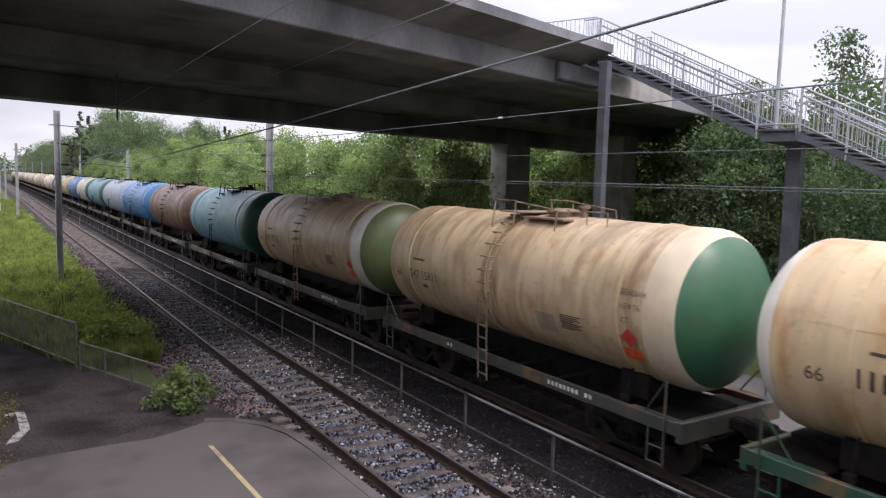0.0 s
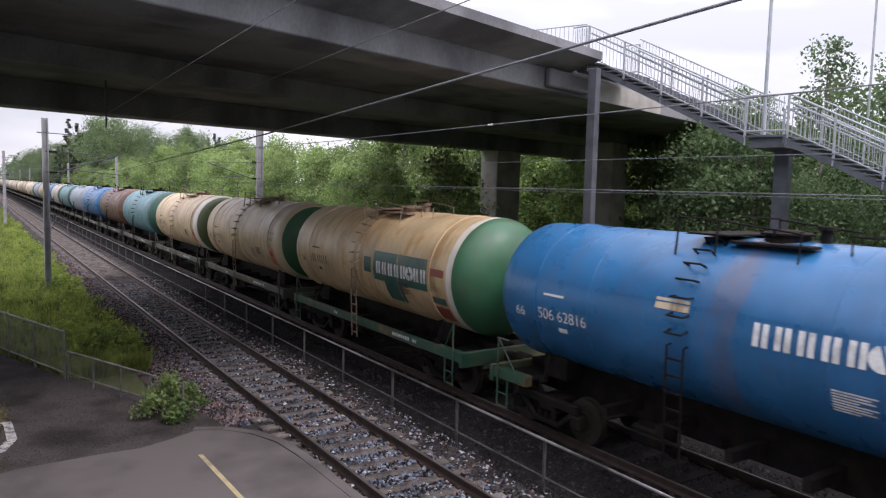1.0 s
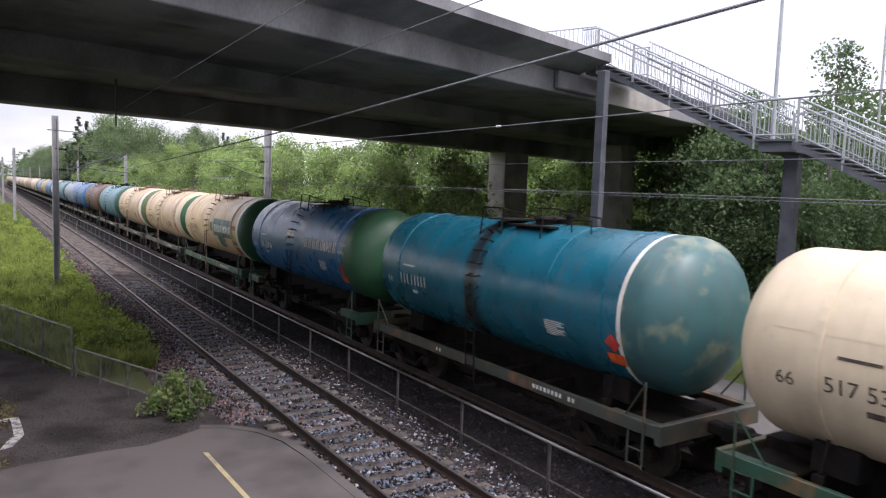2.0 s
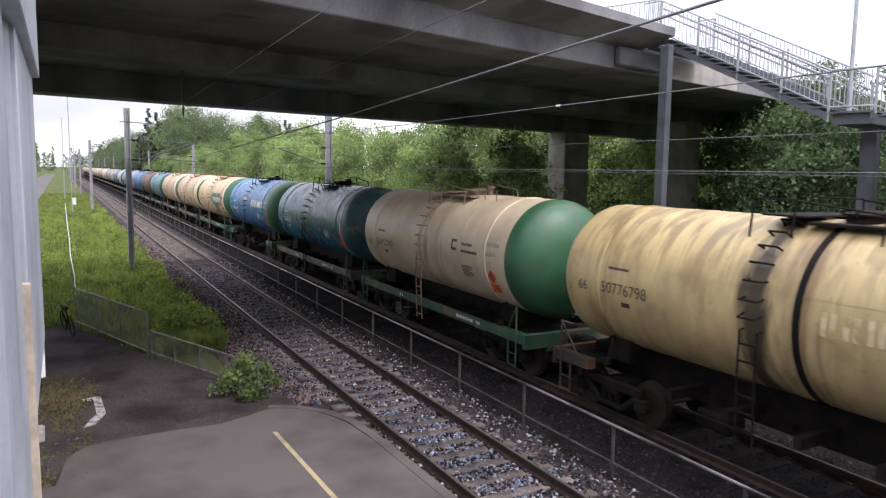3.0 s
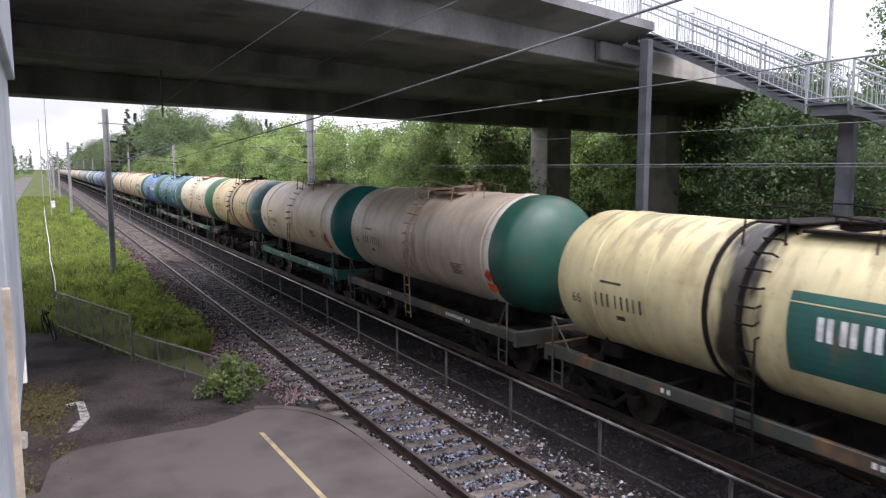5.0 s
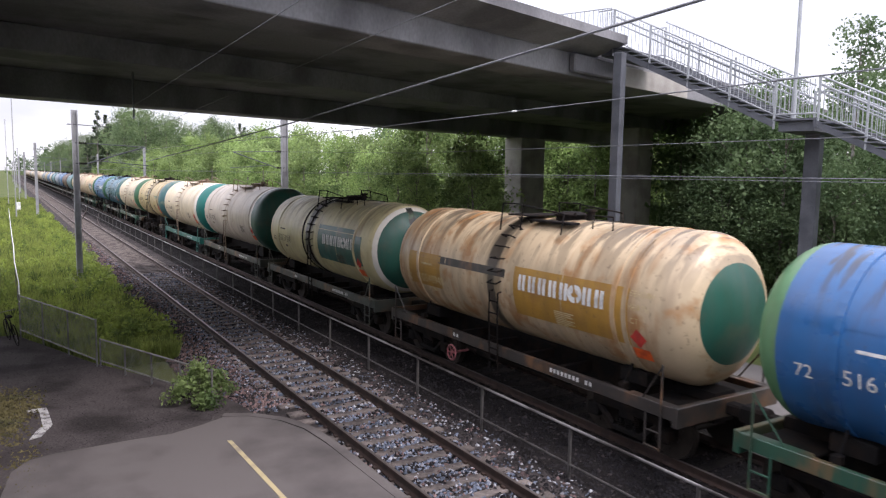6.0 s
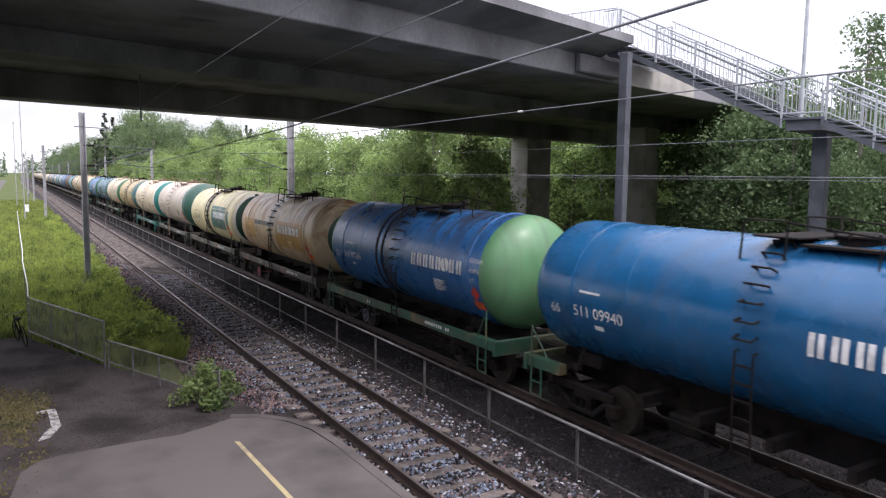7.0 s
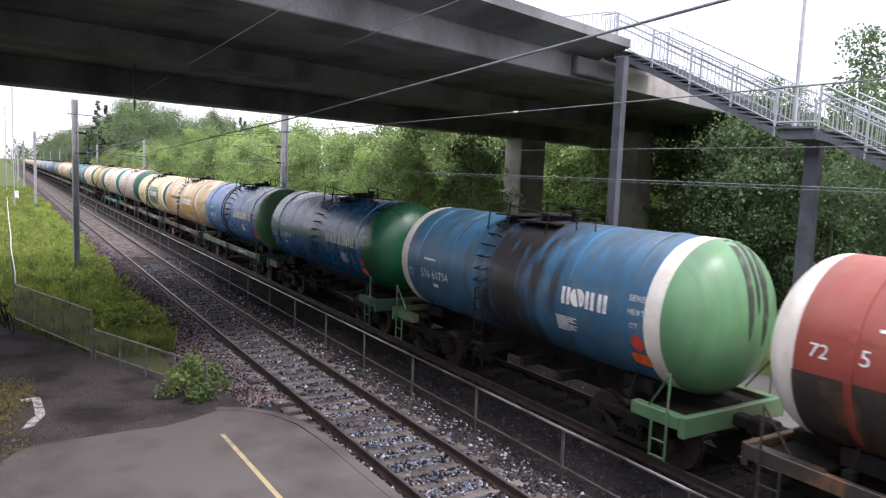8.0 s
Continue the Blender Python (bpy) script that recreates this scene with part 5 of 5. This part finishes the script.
        fit_part("hatch_bolts", (), lambda bm: [tube(bm, (0.4 * math.cos(i * 1.047), -0.35 + 0.4 * math.sin(i * 1.047), zt + 0.07), (0.4 * math.cos(i * 1.047), -0.35 + 0.4 * math.sin(i * 1.047), zt + 0.16), 0.03, 6) for i in range(6)], lm, h)
        fit_part("vent_valve", (), lambda bm: (tube(bm, (0, -1.0, zt - 0.05), (0, -1.0, zt + 0.2), 0.09, 12), tube(bm, (0, -1.0, zt + 0.2), (0, -1.0, zt + 0.26), 0.14, 12)), lm, w, top)
        fit_part("grab_rail", (), lambda bm: chain(bm, [(-0.6, -1.7, zt - 0.15), (-0.6, -1.7, zt + 0.16), (-0.6, -2.3, zt + 0.16), (-0.6, -2.3, zt - 0.15)], 0.018, 6), lm, w, top)
        if foot_bar:
            fit_part("foot_bar", (), lambda bm: patch(bm, -2.2, 1.4, -1.22, -1.12, 0, 0.03), PAINTS[foot_bar], w)
    for x, wd, bottom in streaks:
        fit_part("oil_streak", (x,), lambda bm: head_streak(bm, x, wd, bottom), M_OIL, w)
    if rich:
        for y in (-2.3, 2.35):
            fit_part("weld_seam", (y,), lambda bm: lathe(bm, [(y - 0.025, R - 0.002), (y - 0.01, R + 0.007), (y + 0.01, R + 0.007), (y + 0.025, R - 0.002)], 48), PAINTS[body], w)
        fit_part("weld_seam", ("long", seam), lambda bm: patch(bm, -4.6, 4.3, seam, seam + 0.022, 0, 0.008), PAINTS[body], w)
    # painted markings
    if panel:
        for i, (pc, s0, s1, h0, h1) in enumerate(panel):
            fit_part("painted_panel", (s0, s1, h0, h1), lambda bm: patch(bm, s0, s1, h0, h1, 0, 0.004), PAINTS[pc], w)
    if number:
        mt = {"w": M_MARK_W, "k": M_MARK_K, "y": M_MARK_Y}[number]
        if digits:
            words(digits, -3.78, number_h, 0.33, mt, w, "wagon_number")
        else:
            fit_part("wagon_number", (number_h,), lambda bm: number_bars(bm, -3.75, number_h, 0.30), mt, w)
        words(code, -4.5, number_h - 0.03, 0.30, mt, w)
        fit_part("caption", ("a", number_h), lambda bm: (caption_bars(bm, -3.2, number_h - 0.24, 0.25, 1, 0.1), caption_bars(bm, -3.6, number_h + 0.5, 0.6, 1, 0.05)), mt, w)
        fit_part("caption", ("b", mark), lambda bm: caption_bars(bm, mark + 1.2, -0.4, 0.62, 8, 0.026), mt, w)
    if logo:
        mt = {"w": M_MARK_W, "k": M_MARK_K, "y": M_MARK_Y}[logo]
        for i in range(mark_from, 8):
            fit_part("mark_block", (i, mark, mark_h), lambda bm: logo_block(bm, i, mark, mark_h, 0.43, 0.0), mt, w)
    if fuel:
        mt = {"w": M_MARK_W, "k": M_MARK_K, "y": M_MARK_Y}[fuel]
        words("БЕНЗИН", first + 0.1, 0.28, 0.15, mt, w)
        words("НЕФТЬ", first + 0.1, 0.02, 0.15, mt, w)
        words("СТ", first + 0.16, -0.24, 0.15, mt, w)
    if hazard:
        fit_part("hazard_diamond", (first,), lambda bm: bm.faces.new([bm.verts.new(on_tank(first + 0.33 + dx, -0.52 + dh, 0.02)) for dx, dh in ((-0.2, 0), (0, -0.2), (0.2, 0), (0, 0.2))]), M_RED, w)
        fit_part("hazard_plate", (first,), lambda bm: patch(bm, first + 0.12, first + 0.55, -1.0, -0.74, 0, 0.02), M_ORANGE, w)
    if side_sill and rich:
        fit_part("sill_lettering", (), lambda bm: [box(bm, -1.474, y, 1.06, -1.4705, y - 0.07, 1.15) for y in (-2.0, -2.12, -2.24, -2.36, -2.48, -2.6, -2.72, -2.84, -3.1, -3.22, 1.9, 1.75)], M_MARK_W, w)
    TRAIN.append((k, w))
    return w


M_HANDWHEEL = material("faded_red_handwheel", (0.3, 0.09, 0.1), 0.6, other=(0.2, 0.08, 0.08), scale=5, fine=30)
M_OIL = material("dried_oil", (0.02, 0.02, 0.016), 0.5, other=(0.07, 0.12, 0.06), scale=5, low=0.5, high=0.75, fine=30)
M_BLADDER = material("brown_ladder_steel", (0.17, 0.12, 0.085), 0.7, metal=0.1, other=(0.3, 0.22, 0.15), scale=4, fine=30)
TRAIN, WHEELS = [], []
END = SHELL + HEADLEN


def plain(body):
    return [("tank_shell", -END, END, body)]


def ended(body, rear, cut=-4.2, ring=None, ring_cut=-4.2, front=None, front_cut=4.45):
    z = [("rear_head", -END, cut, rear)]
    if ring:
        z.append(("paint_ring", cut, ring_cut, ring))
        cut = ring_cut
    if front:
        z += [("tank_shell", cut, front_cut, body), ("front_head", front_cut, END, front)]
    else:
        z.append(("tank_shell", cut, END, body))
    return z


# wagons that pass close by, from the one ahead to the last
wagon(0, "buff", ended("buff", "olive", -5.0, "white", -4.4), "sill_grey", number="k", label="stained buff tank wagon with white ring and green rear end")
wagon(1, "buff", ended("buff", "green", -5.12, "cream", -4.5), "sill_grey", number="k", digits="547 15811", fuel="k", straps=(-3.85, 3.85, 0.3), panel=[("ochre", 3.9, 4.5, -1.4, -0.5), ("tan", 1.5, 2.1, -0.9, -0.45)], label="stained buff tank wagon with cream and green rear end")
SHELL = 4.95
END = SHELL + HEADLEN
wagon(2, "cream_rusty", ended("cream_rusty", "green", -5.0, "white", -4.75, "white", 5.05), "sill_green", number="k", logo="w", panel=[("panel_green", 0.9, 3.85, -0.46, 0.4), ("panel_green", 0.3, 0.75, -0.28, 0.18), ("panel_green", 1.5, 2.5, -1.05, -0.46), ("red", 4.0, 4.65, 0.0, 0.2), ("ochre", 4.0, 4.65, -0.4, 0.0), ("panel_green", 4.0, 4.65, -0.75, -0.55), ("red", 4.0, 4.65, -1.3, -0.85)], straps=(-3.95, 3.9), mark_h=-0.25, hazard=False, label="cream tank wagon with green logo panel and green rear end")
SHELL = 4.78
END = SHELL + HEADLEN
wagon(3, "blue", ended("blue", "green", -4.35), "sill_green", side_sill=False, number="w", logo="w", fuel="w", straps=(-3.9, 3.9), ladder="K", label="bright blue tank wagon with green rear end", digits="506 62816", mark_h=0.0, mark=1.15, panel=[("cream", -0.75, -0.05, 0.3, 0.5)])
wagon(4, "dark_teal", ended("dark_teal", "blue_green", -4.45, "white", -4.35), "sill_grey", number="w", ladder="K", label="dark blue tank wagon stained with oil")
wagon(5, "cream", ended("cream", "green", -4.55), "sill_green", number="k", fuel="k", straps=(-3.55, 3.9), handwheel="grey", digits="517 53747", panel=[("sill_dark", 1.75, 1.83, 0.0, 0.32), ("sill_dark", 1.83, 2.05, 0.24, 0.32), ("sill_dark", 1.83, 2.05, 0.0, 0.08), ("sill_dark", 2.3, 2.9, 0.18, 0.26), ("sill_dark", 2.3, 3.2, -0.02, 0.06)], foot_bar="cream", label="clean cream tank wagon with green rear end")
wagon(6, "ochre", ended("ochre", "blue_green", -4.4), "sill_dark", side_sill=False, number="k", digits="50776798", number_h=-0.2, logo="y", straps=(-3.9, 3.9, -0.7), dark_straps=(-0.7,), ladder="K", ladder_y=0.08, mark=1.1, panel=[("teal_green", 2.75, 4.1, 0.1, 0.32), ("sill_dark", 3.75, 4.4, -1.3, -0.2)], label="grimy ochre tank wagon with blue-green rear end")
SHELL = 4.95
END = SHELL + HEADLEN
wagon(7, "cream", ended("cream", "teal_green", -5.0, "white", -4.5, "white", 4.95), "sill_teal", number="k", digits="516 48590", panel=[("sill_dark", 3.7, 4.35, -1.1, -0.5)], foot_bar="cream", label="cream tank wagon with white rings and teal rear end")
SHELL = 4.78
END = SHELL + HEADLEN
wagon(8, "greige", ended("greige", "dark_green", -4.3, "white", -4.1), "sill_grey", number="k", label="dusty beige tank wagon with dark green rear end")
R, ZC = 1.5, 2.80
wagon(9, "pale_yellow", ended("pale_yellow", "dark_green", -5.2, "white", -5.06), "sill_grey", ladder_y=0.05, number="k", logo="w", ladder="K", straps=(-3.8, 3.9, 0.95, 0.25), dark_straps=(0.25, 0.95), panel=[("panel_green", 0.6, 3.75, -0.7, 0.6), ("panel_green", 3.9, 4.4, -0.6, 0.4)], streaks=((-0.1, 0.12, -0.2),), label="pale yellow tank wagon with green panel and oil stains")
wagon(10, "rusty", ended("rusty", "dark_green", -5.41), "sill_dark", number="y", digits="50548948", number_h=-0.5, code="72", logo="w", fuel="y", straps=(-3.8, 3.8, -4.1), ladder="K", ladder_y=0.0, mark=0.85, panel=[("panel_ochre", 0.65, 4.2, -0.72, 0.42), ("panel_ochre", -4.3, -2.6, -0.62, 0.32), ("sill_dark", -2.7, 0.3, 0.1, 0.3)], handwheel="red", label="rusty orange and cream tank wagon streaked with oil")
wagon(11, "blue_spill", ended("blue_spill", "light_green", -4.72, None, 0, "light_green", 4.8), "sill_green", number="w", logo="w", fuel="w", straps=(-4.15, 3.9, 0.75, 1.15), dark_straps=(0.75, 1.15), ladder="K", ladder_y=-0.2, mark=1.2, handwheel="grey", digits="516 97266", code="72", label="blue tank wagon with light green rear end")
wagon(12, "deep_blue", ended("deep_blue", "deep_green", -4.4), "sill_green", side_sill=False, number="w", logo="w", fuel="w", ladder="K", ladder_y=-0.35, mark=1.35, digits="511 09940", label="glossy deep blue tank wagon with green rear end")
wagon(13, "worn_blue", ended("worn_blue", "light_green", -4.78, "white", -4.4, "white", 4.55), "sill_light", side_sill=False, number="w", logo="w", fuel="w", ladder="K", ladder_y=0.75, digits="516 61734", code="72", mark=0.75, mark_from=4, streaks=((-0.05, 0.07, -0.3), (0.18, 0.05, 0.2), (0.42, 0.1, -0.45)), label="worn blue tank wagon with black oil spill and pale green end")
wagon(14, "red", ended("red", "dark_green", -4.6, None, 0, "white", 4.72), "sill_dark", number="w", digits="5", code="72", number_h=0.1, panel=[("sill_dark", -4.74, 4.6, -2.4, -0.18)], label="red-brown tank wagon with white front ring")
R, ZC = 1.55, 3.0
# wagons further up the train
AHEAD = ["teal", "brown", "blue", "grey_blue", "teal", "greige", "blue", "ochre", "grey_blue", "greige", "cream", "tan", "tan", "cream", "buff", "greige", "tan", "cream", "grey_blue", "tan", "greige", "buff", "tan", "greige", "tan", "tan", "greige", "buff"]
for i, c in enumerate(AHEAD):
    rear = "dark_green" if i in (0, 4, 5, 9, 14) else c
    wagon(-1 - i, c, ended(c, rear, -4.4) if rear != c else plain(c), "sill_grey", number=None, hazard=False, ladder="K", rich=i < 3, label="%s tank wagon far along the train" % {"teal": "faded teal", "brown": "rust brown", "blue": "bright blue", "grey_blue": "grey blue", "greige": "dusty beige", "ochre": "grimy ochre", "cream": "cream", "tan": "dull tan", "buff": "buff"}[c])


# small gains and losses against an even speed
RUN = [(0, 0), (0.5, 0.3), (1, 0.27), (2.5, 0.38), (3, 0.4), (3.5, 0.55), (4, 0.08), (5.5, 0.36), (6, 0.35), (6.5, 0.2), (7, 0.08), (7.5, 0.08), (8, 0.02)]


def motions():
    for k, w in TRAIN:
        y0 = HEAD0 - PITCH * k - 5.45
        walk(w, [(t, pose(TRACK_2, y0 + SPEED * t + d, 0)) for t, d in RUN])
    # the wheels roll without slipping
    rolls = [(f / FPS, -math.degrees(SPEED * f / FPS / 0.475)) for f in range(0, 8 * FPS + 1)]
    for ws in WHEELS:
        x, y, z = ws["place"]
        walk(ws, [(t, pose(x, y, z, a)) for t, a in rolls])


motions()
